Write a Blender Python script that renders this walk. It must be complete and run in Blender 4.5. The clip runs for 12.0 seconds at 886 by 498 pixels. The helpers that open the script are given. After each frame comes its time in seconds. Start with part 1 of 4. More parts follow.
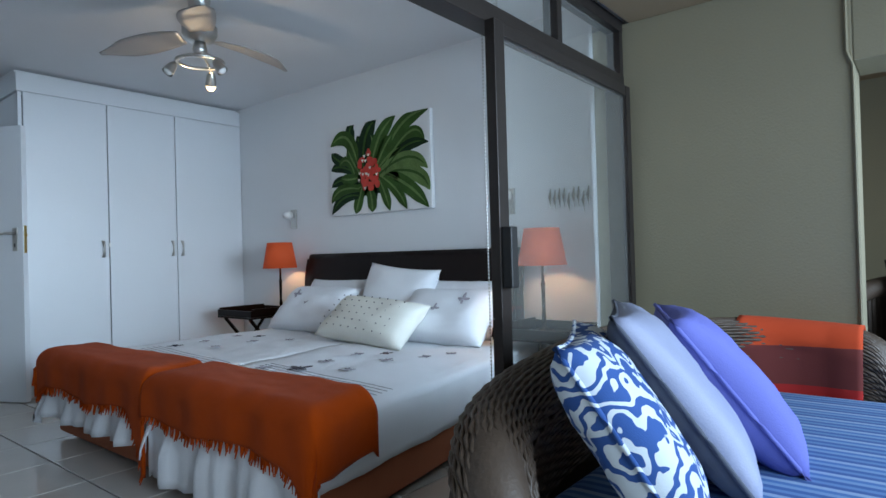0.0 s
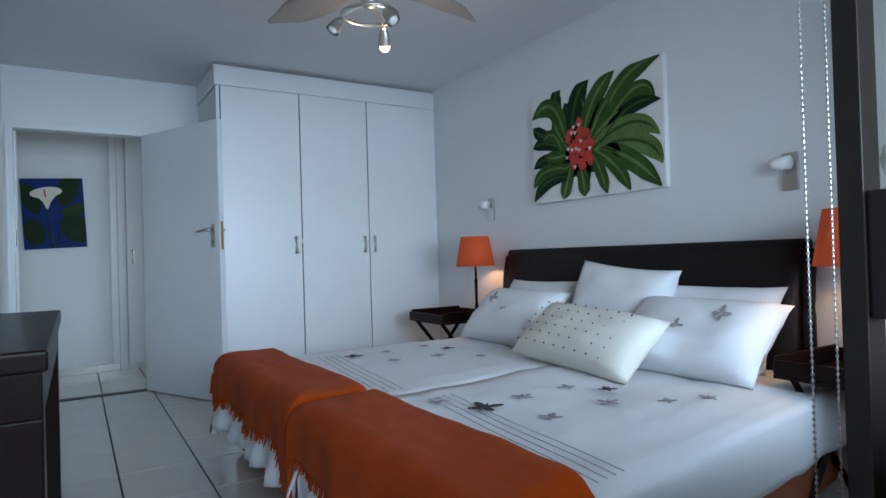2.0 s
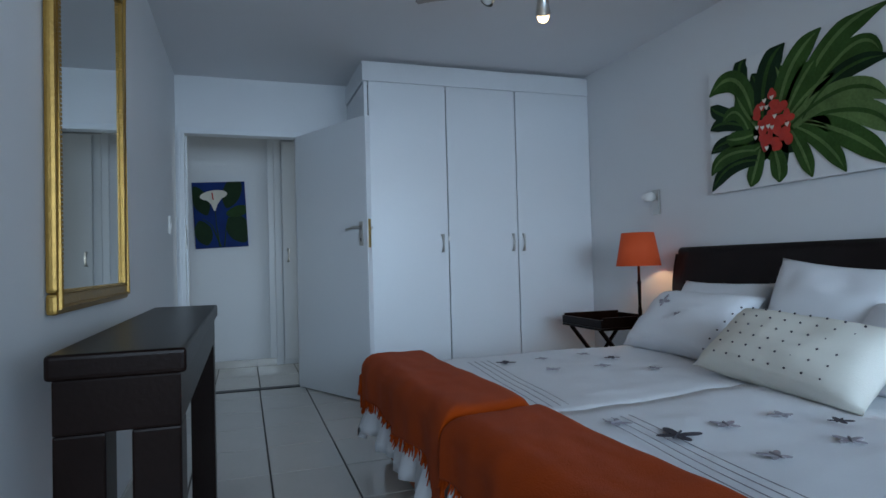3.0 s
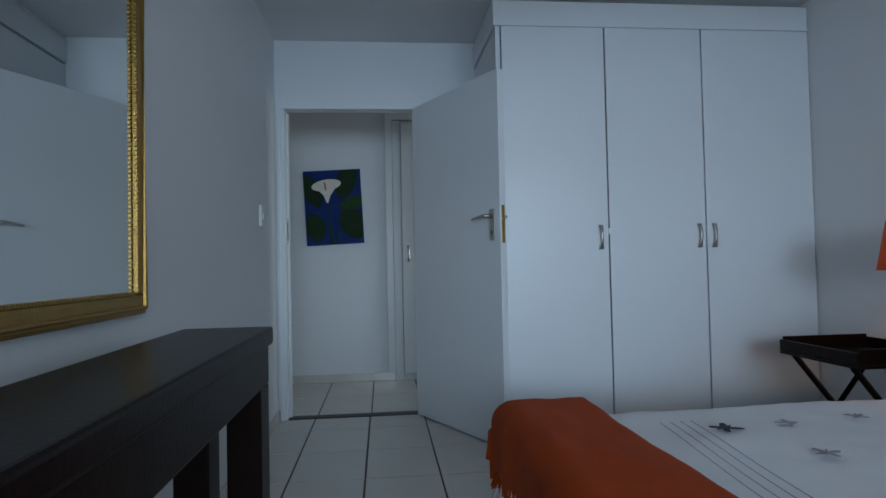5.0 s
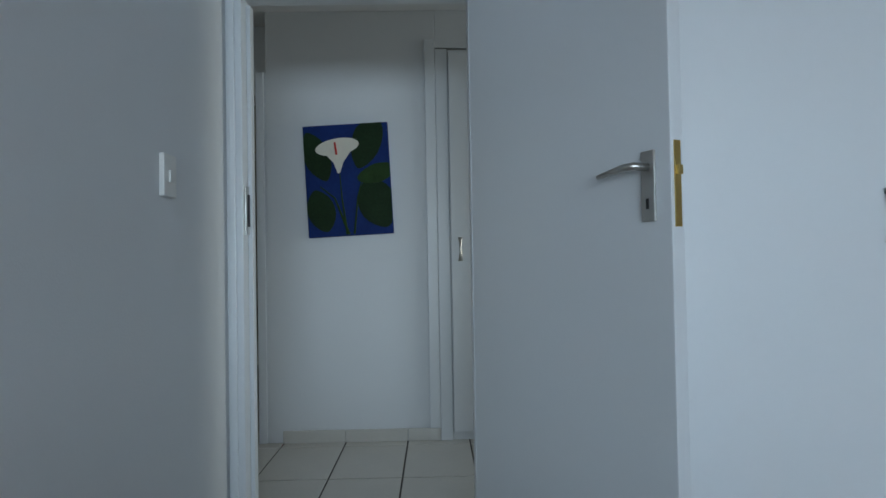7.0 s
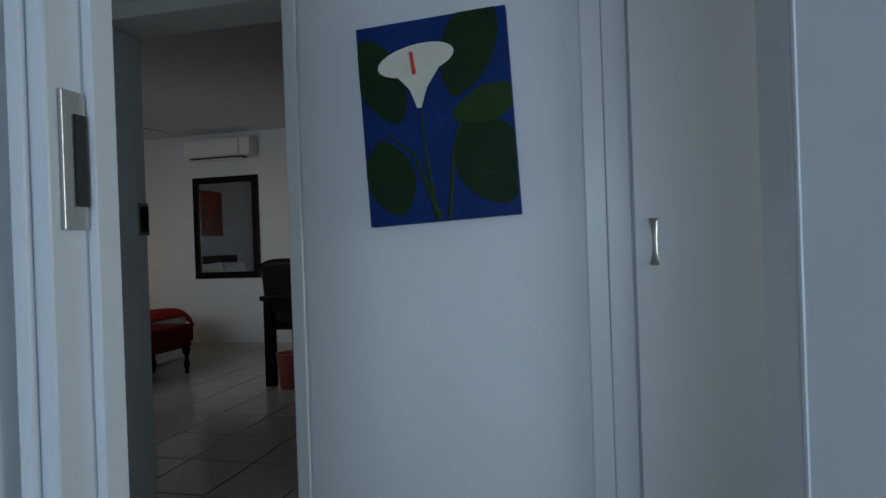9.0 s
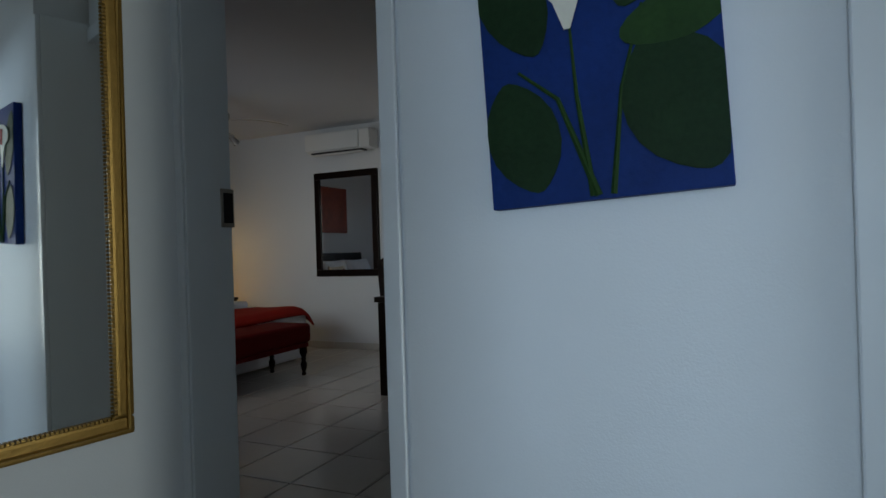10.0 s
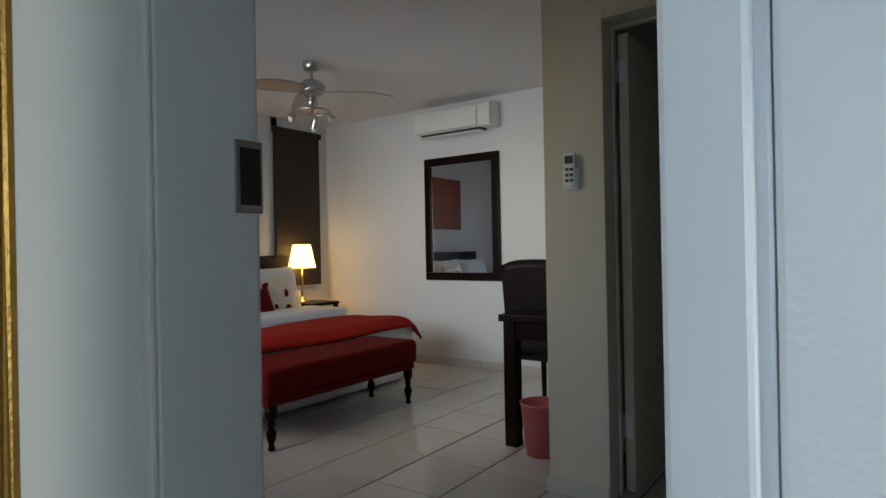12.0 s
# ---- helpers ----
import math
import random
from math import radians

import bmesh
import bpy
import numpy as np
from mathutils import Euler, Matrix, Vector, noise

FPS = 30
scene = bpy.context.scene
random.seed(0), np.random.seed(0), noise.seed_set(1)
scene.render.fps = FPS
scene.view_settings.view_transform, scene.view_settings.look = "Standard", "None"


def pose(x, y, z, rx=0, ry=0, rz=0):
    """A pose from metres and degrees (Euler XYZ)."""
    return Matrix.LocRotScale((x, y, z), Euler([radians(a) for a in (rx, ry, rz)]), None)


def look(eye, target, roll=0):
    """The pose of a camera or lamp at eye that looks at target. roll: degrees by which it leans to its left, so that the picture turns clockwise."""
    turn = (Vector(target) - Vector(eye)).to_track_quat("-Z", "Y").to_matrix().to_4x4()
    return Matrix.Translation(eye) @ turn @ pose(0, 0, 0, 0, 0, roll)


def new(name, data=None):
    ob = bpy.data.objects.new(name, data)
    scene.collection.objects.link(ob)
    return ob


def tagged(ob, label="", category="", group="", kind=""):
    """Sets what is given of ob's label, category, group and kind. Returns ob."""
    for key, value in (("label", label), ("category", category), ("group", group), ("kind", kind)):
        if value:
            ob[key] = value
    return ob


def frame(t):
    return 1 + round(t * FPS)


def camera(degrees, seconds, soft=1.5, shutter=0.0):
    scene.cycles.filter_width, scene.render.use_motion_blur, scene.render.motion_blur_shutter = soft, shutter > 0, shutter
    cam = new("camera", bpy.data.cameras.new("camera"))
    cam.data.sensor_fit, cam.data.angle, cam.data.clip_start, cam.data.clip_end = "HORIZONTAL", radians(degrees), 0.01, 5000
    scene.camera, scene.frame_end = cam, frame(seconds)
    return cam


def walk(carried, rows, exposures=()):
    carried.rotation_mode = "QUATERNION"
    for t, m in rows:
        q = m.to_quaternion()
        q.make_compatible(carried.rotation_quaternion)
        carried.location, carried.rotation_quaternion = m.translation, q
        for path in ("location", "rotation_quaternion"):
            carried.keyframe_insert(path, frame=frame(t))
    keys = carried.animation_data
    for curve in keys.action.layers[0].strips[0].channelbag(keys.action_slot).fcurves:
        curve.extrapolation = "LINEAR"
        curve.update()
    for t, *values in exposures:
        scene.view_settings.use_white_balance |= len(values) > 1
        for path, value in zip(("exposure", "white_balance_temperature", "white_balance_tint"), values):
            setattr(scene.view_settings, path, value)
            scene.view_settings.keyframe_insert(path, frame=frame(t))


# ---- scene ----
cam = camera(72.9, 12.0)
PATH = [
    (0, (-0.164, -0.185, 0.997), (1.397, 1.066, 1.014), -1.6),
    (0.3, (-0.041, -0.072, 0.989), (1.501, 1.201, 1.009), -1.7),
    (0.5, (0.041, -0.003, 0.998), (1.561, 1.296, 1.007), -1.7),
    (1, (0.204, 0.213, 0.987), (1.641, 1.605, 1.004), -1.7),
    (1.5, (0.321, 0.352, 0.979), (1.637, 1.859, 0.998), -1.8),
    (2, (0.446, 0.462, 0.998), (1.494, 2.167, 1.021), -1.7),
    (2.5, (0.497, 0.583, 0.971), (1.281, 2.423, 1.013), -1.5),
    (3, (0.503, 0.774, 0.969), (1.134, 2.671, 1.015), -1.5),
    (5, (0.703, 1.786, 0.977), (0.904, 3.775, 1.031), -1.2),
    (5.5, (0.76, 2.22, 0.981), (0.904, 4.214, 1.034), -1.0),
    (6, (0.763, 2.66, 0.979), (0.859, 4.657, 1.032), -0.9),
    (6.5, (0.773, 3.108, 1.006), (0.845, 5.106, 1.046), -1.1),
    (7, (0.781, 3.543, 1.021), (0.809, 5.543, 1.06), -1.0),
    (9, (0.725, 5.13, 1.091), (0.274, 7.078, 1.084), -2.0),
    (9.5, (0.633, 5.426, 1.085), (-0.006, 7.321, 1.082), -2.0),
    (10, (0.524, 5.703, 1.079), (-0.32, 7.517, 1.081), -1.8),
    (10.5, (0.368, 5.985, 1.086), (-0.605, 7.732, 1.091), -1.6),
    (11, (0.215, 6.197, 1.099), (-0.841, 7.895, 1.104), -1.5),
    (11.5, (0.045, 6.431, 1.108), (-1.086, 8.081, 1.111), -1.4),
    (12, (-0.136, 6.636, 1.107), (-1.299, 8.263, 1.11), -1.1),
]
walk(cam, [(t, look(eye, target, roll)) for t, eye, target, roll in PATH],
     exposures=[(0.0, 0.1, 6900, 9), (1.5, 0.2, 6900, 8), (2.3, -0.1, 6700, 9), (3.0, -0.4, 6600, 9), (5.5, -0.55, 6900, 8), (6.5, -0.15, 7300, 8), (7.2, -0.2, 7200, 8), (9.0, -0.3, 6600, 7), (10.5, 0.35, 6800, 7), (11.2, 0.8, 6900, 8), (12.0, 1.3, 7100, 9)])

# ---- world and lights ----
world = bpy.data.worlds.new("world")
scene.world = world
world.use_nodes = True
wn = world.node_tree.nodes
sky = wn.new("ShaderNodeTexSky")
sky.sky_type, sky.sun_disc = "NISHITA", False
sky.sun_elevation, sky.sun_rotation = radians(35), radians(200)
world.node_tree.links.new(sky.outputs[0], wn["Background"].inputs[0])
wn["Background"].inputs[1].default_value = 0.12


def area_lamp(name, m, w, h, watts, color, spread=180):
    d = bpy.data.lights.new(name, "AREA")
    d.shape, d.size, d.size_y, d.energy, d.color, d.spread = "RECTANGLE", w, h, watts, color, radians(spread)
    ob = new(name, d)
    ob.matrix_world = m
    return ob


def bulb_lamp(name, p, watts, color, r=0.03):
    d = bpy.data.lights.new(name, "POINT")
    d.energy, d.color, d.shadow_soft_size = watts, color, r
    ob = new(name, d)
    ob.location = p
    return ob


SKY = (0.535, 0.745, 1.0)
WARM = (1.0, 0.72, 0.38)
# daylight through the open side of the terrace
area_lamp("daylight_terrace", look((1.5, -2.15, 1.5), (1.3, 2.0, 1.05)), 4.4, 1.3, 117, SKY, 120)
# daylight fill for the second bedroom, at an unseen window added to its wall
area_lamp("daylight_second_room", look((-3.4, 7.46, 1.5), (-3.2, 11.3, 1.5)), 1.9, 1.15, 3.3, (0.80, 0.90, 1.0), 75)
# added fill at the hall's unseen right end, standing in for living room daylight
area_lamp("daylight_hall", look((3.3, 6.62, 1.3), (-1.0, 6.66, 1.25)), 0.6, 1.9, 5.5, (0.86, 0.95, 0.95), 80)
bulb_lamp("lamp_bulb_far", (3.0, 4.16, 1.02), 3.2, WARM)
bulb_lamp("lamp_bulb_near", (2.97, 1.58, 1.02), 3.2, WARM)
bulb_lamp("fan_bulb", (1.73, 3.035, 1.96), 3.0, (1.0, 0.8, 0.55))
bulb_lamp("second_room_bulb", (-4.93, 10.83, 1.10), 1.6, (1.0, 0.62, 0.22))


# ---- materials ----
def mat(name, color, rough=0.6, metal=0.0, var=0.08, scale=6.0, bump=0.1, fine=120.0, sheen=0.0, coat=0.0):
    m = bpy.data.materials.new(name)
    m.use_nodes = True
    nt = m.node_tree
    n, l = nt.nodes, nt.links
    b = n["Principled BSDF"]
    tc = n.new("ShaderNodeTexCoord")
    big, small = n.new("ShaderNodeTexNoise"), n.new("ShaderNodeTexNoise")
    big.inputs["Scale"].default_value, small.inputs["Scale"].default_value = scale, fine
    big.inputs["Detail"].default_value = 5
    l.new(tc.outputs["Object"], big.inputs["Vector"])
    l.new(tc.outputs["Object"], small.inputs["Vector"])
    ramp = n.new("ShaderNodeMix")
    ramp.data_type = "RGBA"
    c = Vector(color)
    ramp.inputs["A"].default_value = (*(c * (1 - var)), 1)
    ramp.inputs["B"].default_value = (*[min(1, v * (1 + var)) for v in c], 1)
    add = n.new("ShaderNodeMath")
    add.operation = "MULTIPLY_ADD"
    l.new(small.outputs["Fac"], add.inputs[0])
    add.inputs[1].default_value = 0.35
    sc = n.new("ShaderNodeMath")
    sc.operation = "MULTIPLY"
    l.new(big.outputs["Fac"], sc.inputs[0])
    sc.inputs[1].default_value = 0.65
    l.new(sc.outputs[0], add.inputs[2])
    l.new(add.outputs[0], ramp.inputs["Factor"])
    l.new(ramp.outputs["Result"], b.inputs["Base Color"])
    b.inputs["Roughness"].default_value, b.inputs["Metallic"].default_value = rough, metal
    b.inputs["Sheen Weight"].default_value, b.inputs["Coat Weight"].default_value = sheen, coat
    if bump:
        bp = n.new("ShaderNodeBump")
        bp.inputs["Strength"].default_value, bp.inputs["Distance"].default_value = bump, 0.004
        l.new(small.outputs["Fac"], bp.inputs["Height"])
        l.new(bp.outputs[0], b.inputs["Normal"])
    return m


def stripes(name, colors, axis, period, rough=0.9):
    m = mat(name, colors[0], rough, bump=0.25, fine=300)
    n, l = m.node_tree.nodes, m.node_tree.links
    b = n["Principled BSDF"]
    tc, sep = n.new("ShaderNodeTexCoord"), n.new("ShaderNodeSeparateXYZ")
    l.new(tc.outputs["Object"], sep.inputs[0])
    div = n.new("ShaderNodeMath")
    div.operation = "DIVIDE"
    div.inputs[1].default_value = period
    l.new(sep.outputs[axis], div.inputs[0])
    fr = n.new("ShaderNodeMath")
    fr.operation = "FRACT"
    l.new(div.outputs[0], fr.inputs[0])
    r = n.new("ShaderNodeValToRGB")
    r.color_ramp.interpolation = "CONSTANT"
    e = r.color_ramp.elements
    k = len(colors)
    while len(e) < k:
        e.new(0.5)
    for i, c in enumerate(colors):
        e[i].position, e[i].color = i / k, (*c, 1)
    l.new(fr.outputs[0], r.inputs[0])
    l.new(r.outputs[0], b.inputs["Base Color"])
    return m


def damask(name, light, dark):
    m = mat(name, light, 0.85, bump=0.2, fine=300)
    n, l = m.node_tree.nodes, m.node_tree.links
    b = n["Principled BSDF"]
    tc, w, r = n.new("ShaderNodeTexCoord"), n.new("ShaderNodeTexWave"), n.new("ShaderNodeValToRGB")
    w.wave_type = "RINGS"
    w.inputs["Scale"].default_value, w.inputs["Distortion"].default_value = 7.0, 13.0
    w.inputs["Detail"].default_value, w.inputs["Detail Scale"].default_value = 1.5, 2.2
    l.new(tc.outputs["Object"], w.inputs["Vector"])
    r.color_ramp.elements[0].position, r.color_ramp.elements[0].color = 0.5, (*dark, 1)
    r.color_ramp.elements[1].position, r.color_ramp.elements[1].color = 0.56, (*light, 1)
    l.new(w.outputs["Fac"], r.inputs[0])
    l.new(r.outputs[0], b.inputs["Base Color"])
    return m


def glow(name, color, strength, base=None):
    m = bpy.data.materials.new(name)
    m.use_nodes = True
    b = m.node_tree.nodes["Principled BSDF"]
    b.inputs["Base Color"].default_value = (*(base or color), 1)
    b.inputs["Emission Color"].default_value = (*color, 1)
    b.inputs["Emission Strength"].default_value = strength
    b.inputs["Roughness"].default_value = 0.8
    return m


def glass_mat(name, tint=(1, 1, 1), haze=0.045):
    m = bpy.data.materials.new(name)
    m.use_nodes = True
    b = m.node_tree.nodes["Principled BSDF"]
    b.inputs["Base Color"].default_value = (*tint, 1)
    b.inputs["Roughness"].default_value = 0.02
    b.inputs["Transmission Weight"].default_value = 1
    b.inputs["IOR"].default_value = 1.45
    n, l = m.node_tree.nodes, m.node_tree.links
    sky_sheen, mix = n.new("ShaderNodeBsdfDiffuse"), n.new("ShaderNodeMixShader")   # milky layer put in for the sky's pale reflection in the pane
    sky_sheen.inputs["Color"].default_value = (0.62, 0.64, 0.62, 1)
    mix.inputs[0].default_value = haze
    l.new(b.outputs[0], mix.inputs[1])
    l.new(sky_sheen.outputs[0], mix.inputs[2])
    l.new(mix.outputs[0], n["Material Output"].inputs["Surface"])
    return m


def spec(level, m):
    m.node_tree.nodes["Principled BSDF"].inputs["Specular IOR Level"].default_value = level
    return m


WALL = mat("white_wall_paint", (0.74, 0.76, 0.78), 0.55, var=0.03, scale=2.0, bump=0.12, fine=180)
CEIL = mat("ceiling_paint", (0.72, 0.73, 0.75), 0.8, var=0.03, scale=2.0, bump=0.2, fine=160)
BEIGE = mat("beige_rough_paint", (0.25, 0.225, 0.155), 0.8, var=0.08, scale=3.0, bump=0.35, fine=90)
TCEIL = mat("terrace_ceiling_paint", (0.30, 0.22, 0.14), 0.85, var=0.15, scale=3.0, bump=0.3, fine=80)
DOORP = mat("white_door_enamel", (0.74, 0.77, 0.80), 0.35, var=0.025, scale=1.5, bump=0.04, fine=60)
TILE = mat("cream_ceramic_tile", (0.62, 0.60, 0.56), 0.16, var=0.10, scale=5.0, bump=0.03, fine=60)
GROUT = mat("dark_grout", (0.09, 0.085, 0.08), 0.9, var=0.2, scale=12.0)
DARK = spec(0.10, mat("dark_stained_wood", (0.010, 0.005, 0.004), 0.30, var=0.45, scale=9.0, bump=0.1, fine=90))
LEATHER = spec(0.12, mat("dark_brown_leather", (0.016, 0.012, 0.012), 0.42, var=0.3, scale=9.0, bump=0.3, fine=160))
WHITE = spec(0.2, mat("white_cotton", (0.80, 0.82, 0.86), 0.9, var=0.03, scale=5.0, bump=0.3, fine=220))
RUST = spec(0.05, mat("rust_orange_fleece", (0.42, 0.056, 0.004), 0.95, var=0.3, scale=9.0, bump=0.6, fine=260, sheen=0.05))
VALANCE = mat("terracotta_cotton", (0.42, 0.13, 0.06), 0.9, var=0.15, scale=6.0, bump=0.3, fine=240)
ORANGE = glow("lit_orange_shade", (1.0, 0.10, 0.012), 0.09, (0.50, 0.075, 0.018))
YELLOW = glow("lit_cream_shade", (1.0, 0.60, 0.18), 2.2, (0.85, 0.7, 0.45))
BULB = glow("lit_bulb", (1.0, 0.72, 0.40), 7.0)
CHROME = mat("brushed_steel", (0.55, 0.54, 0.52), 0.28, 1.0, var=0.1, scale=20, bump=0.03)
BRASS = mat("brass", (0.62, 0.45, 0.16), 0.3, 1.0, var=0.15, scale=30)
GOLD = mat("antique_gold_frame", (0.36, 0.21, 0.05), 0.38, 0.65, var=0.35, scale=25, bump=0.3, fine=120)
ALU = mat("bronze_aluminium", (0.045, 0.038, 0.036), 0.38, 0.6, var=0.25, scale=14, bump=0.05)
GLASS = glass_mat("window_glass", (0.94, 0.97, 0.97))
MIRROR = mat("mirror_silver", (0.86, 0.89, 0.88), 0.02, 1.0, var=0.01, scale=1, bump=0)
RATTAN = mat("brown_woven_rattan", (0.075, 0.052, 0.038), 0.5, var=0.55, scale=14, bump=0.4, fine=90)
BLUEW = damask("blue_white_damask", (0.56, 0.62, 0.68), (0.015, 0.07, 0.26))
SLATE = mat("slate_blue_satin", (0.26, 0.29, 0.42), 0.55, var=0.18, scale=8, bump=0.2, fine=250)
GREYC = mat("charcoal_cotton", (0.07, 0.08, 0.11), 0.85, var=0.2, scale=8, bump=0.2, fine=250)
PERI = mat("periwinkle_blue_cotton", (0.12, 0.14, 0.46), 0.8, var=0.12, scale=7, bump=0.25, fine=260)
STRIPE = stripes("blue_striped_canvas", [(0.04, 0.12, 0.34), (0.16, 0.29, 0.52), (0.06, 0.17, 0.42), (0.26, 0.38, 0.58), (0.04, 0.11, 0.32), (0.11, 0.23, 0.47)], 0, 0.11)
REDT = stripes("red_orange_blocked_throw", [(0.13, 0.020, 0.016), (0.50, 0.050, 0.008), (0.36, 0.010, 0.008)], 2, 0.45)
GREEN1 = spec(0.12, mat("painted_dark_green", (0.010, 0.028, 0.012), 0.55, var=0.85, scale=9, bump=0.4, fine=70))
GREEN2 = spec(0.12, mat("painted_mid_green", (0.035, 0.085, 0.018), 0.55, var=0.85, scale=9, bump=0.4, fine=70))
GREEN3 = spec(0.12, mat("painted_light_green", (0.11, 0.18, 0.06), 0.55, var=0.85, scale=9, bump=0.4, fine=70))
REDP = mat("painted_red", (0.50, 0.03, 0.015), 0.5, var=0.5, scale=22, bump=0.4)
CREAMP = mat("painted_cream", (0.72, 0.68, 0.58), 0.55, var=0.15, scale=14, bump=0.3)
CANVAS = mat("white_canvas", (0.76, 0.77, 0.78), 0.8, var=0.04, scale=9, bump=0.3, fine=300)
ULTRA = spec(0.12, mat("painted_ultramarine", (0.006, 0.028, 0.15), 0.55, var=0.5, scale=7, bump=0.4, fine=70))
LILYG = spec(0.12, mat("painted_leaf_green", (0.010, 0.030, 0.010), 0.55, var=0.8, scale=5, bump=0.4, fine=70))
LILYG2 = spec(0.12, mat("painted_stem_green", (0.018, 0.05, 0.012), 0.55, var=0.6, scale=12, bump=0.4, fine=70))
STONE = mat("dark_slate_threshold", (0.03, 0.03, 0.034), 0.5, var=0.3, scale=20)
PLASTIC = mat("white_plastic", (0.82, 0.82, 0.80), 0.35, var=0.02, scale=5, bump=0)
BLACK = mat("matt_black", (0.012, 0.012, 0.013), 0.5, var=0.2, scale=20)
GREYT = mat("grey_embroidery", (0.34, 0.32, 0.36), 0.9, var=0.3, scale=60)
DARKT = mat("dark_embroidery", (0.05, 0.045, 0.06), 0.9, var=0.3, scale=60)
CRIMSON = spec(0.1, mat("crimson_velvet", (0.13, 0.006, 0.006), 0.8, var=0.3, scale=12, bump=0.3))
SCARLET = spec(0.1, mat("scarlet_throw", (0.36, 0.02, 0.012), 0.9, var=0.2, scale=10, bump=0.4))
BLIND = mat("dark_brown_blind", (0.022, 0.014, 0.011), 0.6, var=0.3, scale=14)
PINK = mat("translucent_pink_plastic", (0.55, 0.14, 0.14), 0.35, var=0.05, scale=6)
RUSTART = mat("rust_abstract_paint", (0.28, 0.05, 0.022), 0.6, var=0.8, scale=7, bump=0.3)
FANBLADE = mat("silver_fan_blade", (0.33, 0.31, 0.30), 0.45, 0.3, var=0.15, scale=8)
CREAMW = mat("cream_wall_paint", (0.66, 0.62, 0.52), 0.6, var=0.03, scale=2)
BRONZE = mat("bronze_figures", (0.10, 0.075, 0.05), 0.5, 0.4, var=0.3, scale=30)


# ---- builders ----
def box_bm(bm, x0, y0, z0, x1, y1, z1, bev=0.0, seg=2):
    r = bmesh.ops.create_cube(bm, size=1.0)
    vs = r["verts"]
    for v in vs:
        v.co = Vector((x0 + (v.co.x + 0.5) * (x1 - x0), y0 + (v.co.y + 0.5) * (y1 - y0), z0 + (v.co.z + 0.5) * (z1 - z0)))
    if bev:
        es = list({e for v in vs for e in v.link_edges})
        bmesh.ops.bevel(bm, geom=es, offset=bev, segments=seg, affect="EDGES", profile=0.6)
    return bm


def B(x0, y0, z0, x1, y1, z1, bev=0.004, seg=2):
    return box_bm(bmesh.new(), x0, y0, z0, x1, y1, z1, bev, seg)


def boxes(*rows, bev=0.003):
    bm = bmesh.new()
    for r in rows:
        box_bm(bm, *r, bev)
    return bm


def lathe(profile, at=(0, 0, 0), seg=24):
    bm = bmesh.new()
    rings = [[bm.verts.new((at[0] + r * math.cos(a * math.tau / seg), at[1] + r * math.sin(a * math.tau / seg), at[2] + z)) for a in range(seg)] for r, z in profile]
    for p, q in zip(rings, rings[1:]):
        for i in range(seg):
            bm.faces.new((p[i], p[(i + 1) % seg], q[(i + 1) % seg], q[i]))
    for ring, flip in ((rings[0], True), (rings[-1], False)):
        if profile[0 if flip else -1][0] > 1e-4:
            bm.faces.new(ring[::-1] if flip else ring)
    bmesh.ops.recalc_face_normals(bm, faces=bm.faces)
    return bm


def tube(pts, r, seg=8, closed=False, bm=None, cap=True):
    bm = bm or bmesh.new()
    pts = [Vector(p) for p in pts]
    n = len(pts)
    rings = []
    for i, p in enumerate(pts):
        a = pts[(i - 1) % n] if closed or i else p
        b = pts[(i + 1) % n] if closed or i < n - 1 else p
        d = (b - a).normalized()
        u = d.cross(Vector((0, 0, 1)))
        if u.length < 0.05:
            u = d.cross(Vector((0, 1, 0)))
        u.normalize()
        v = d.cross(u)
        rr = r[i] if isinstance(r, (list, tuple)) else r
        rings.append([bm.verts.new(p + rr * (u * math.cos(k * math.tau / seg) + v * math.sin(k * math.tau / seg))) for k in range(seg)])
    for i in range(n if closed else n - 1):
        p, q = rings[i], rings[(i + 1) % n]
        for k in range(seg):
            bm.faces.new((p[k], p[(k + 1) % seg], q[(k + 1) % seg], q[k]))
    if not closed and cap:
        bm.faces.new(rings[0][::-1])
        bm.faces.new(rings[-1])
    return bm


def grid_bm(nu, nv, f, thick=0.0):
    """A sheet of nu x nv cells; f(u, v) gives its places."""
    bm = bmesh.new()
    vs = [[bm.verts.new(f(i / nu, j / nv)) for j in range(nv + 1)] for i in range(nu + 1)]
    for i in range(nu):
        for j in range(nv):
            bm.faces.new((vs[i][j], vs[i + 1][j], vs[i + 1][j + 1], vs[i][j + 1]))
    if thick:
        # a second skin, set back along the smoothed normals, and a closed rim
        bmesh.ops.recalc_face_normals(bm, faces=bm.faces)
        bm.normal_update()
        back = [[bm.verts.new(v.co - v.normal * thick) for v in row] for row in vs]
        for i in range(nu):
            for j in range(nv):
                bm.faces.new((back[i][j], back[i][j + 1], back[i + 1][j + 1], back[i + 1][j]))
        rim_ = [(i, 0) for i in range(nu)] + [(nu, j) for j in range(nv)] + [(i, nv) for i in range(nu, 0, -1)] + [(0, j) for j in range(nv, 0, -1)]
        for (a, c), (d, e) in zip(rim_, rim_[1:] + rim_[:1]):
            bm.faces.new((vs[a][c], vs[d][e], back[d][e], back[a][c]))
    return bm


def mesh_ob(name, bm, material, smooth=False):
    me = bpy.data.meshes.new(name)
    bmesh.ops.recalc_face_normals(bm, faces=bm.faces)
    bm.to_mesh(me)
    bm.free()
    me.materials.append(material)
    if smooth:
        for p in me.polygons:
            p.use_smooth = True
    return new(name, me)


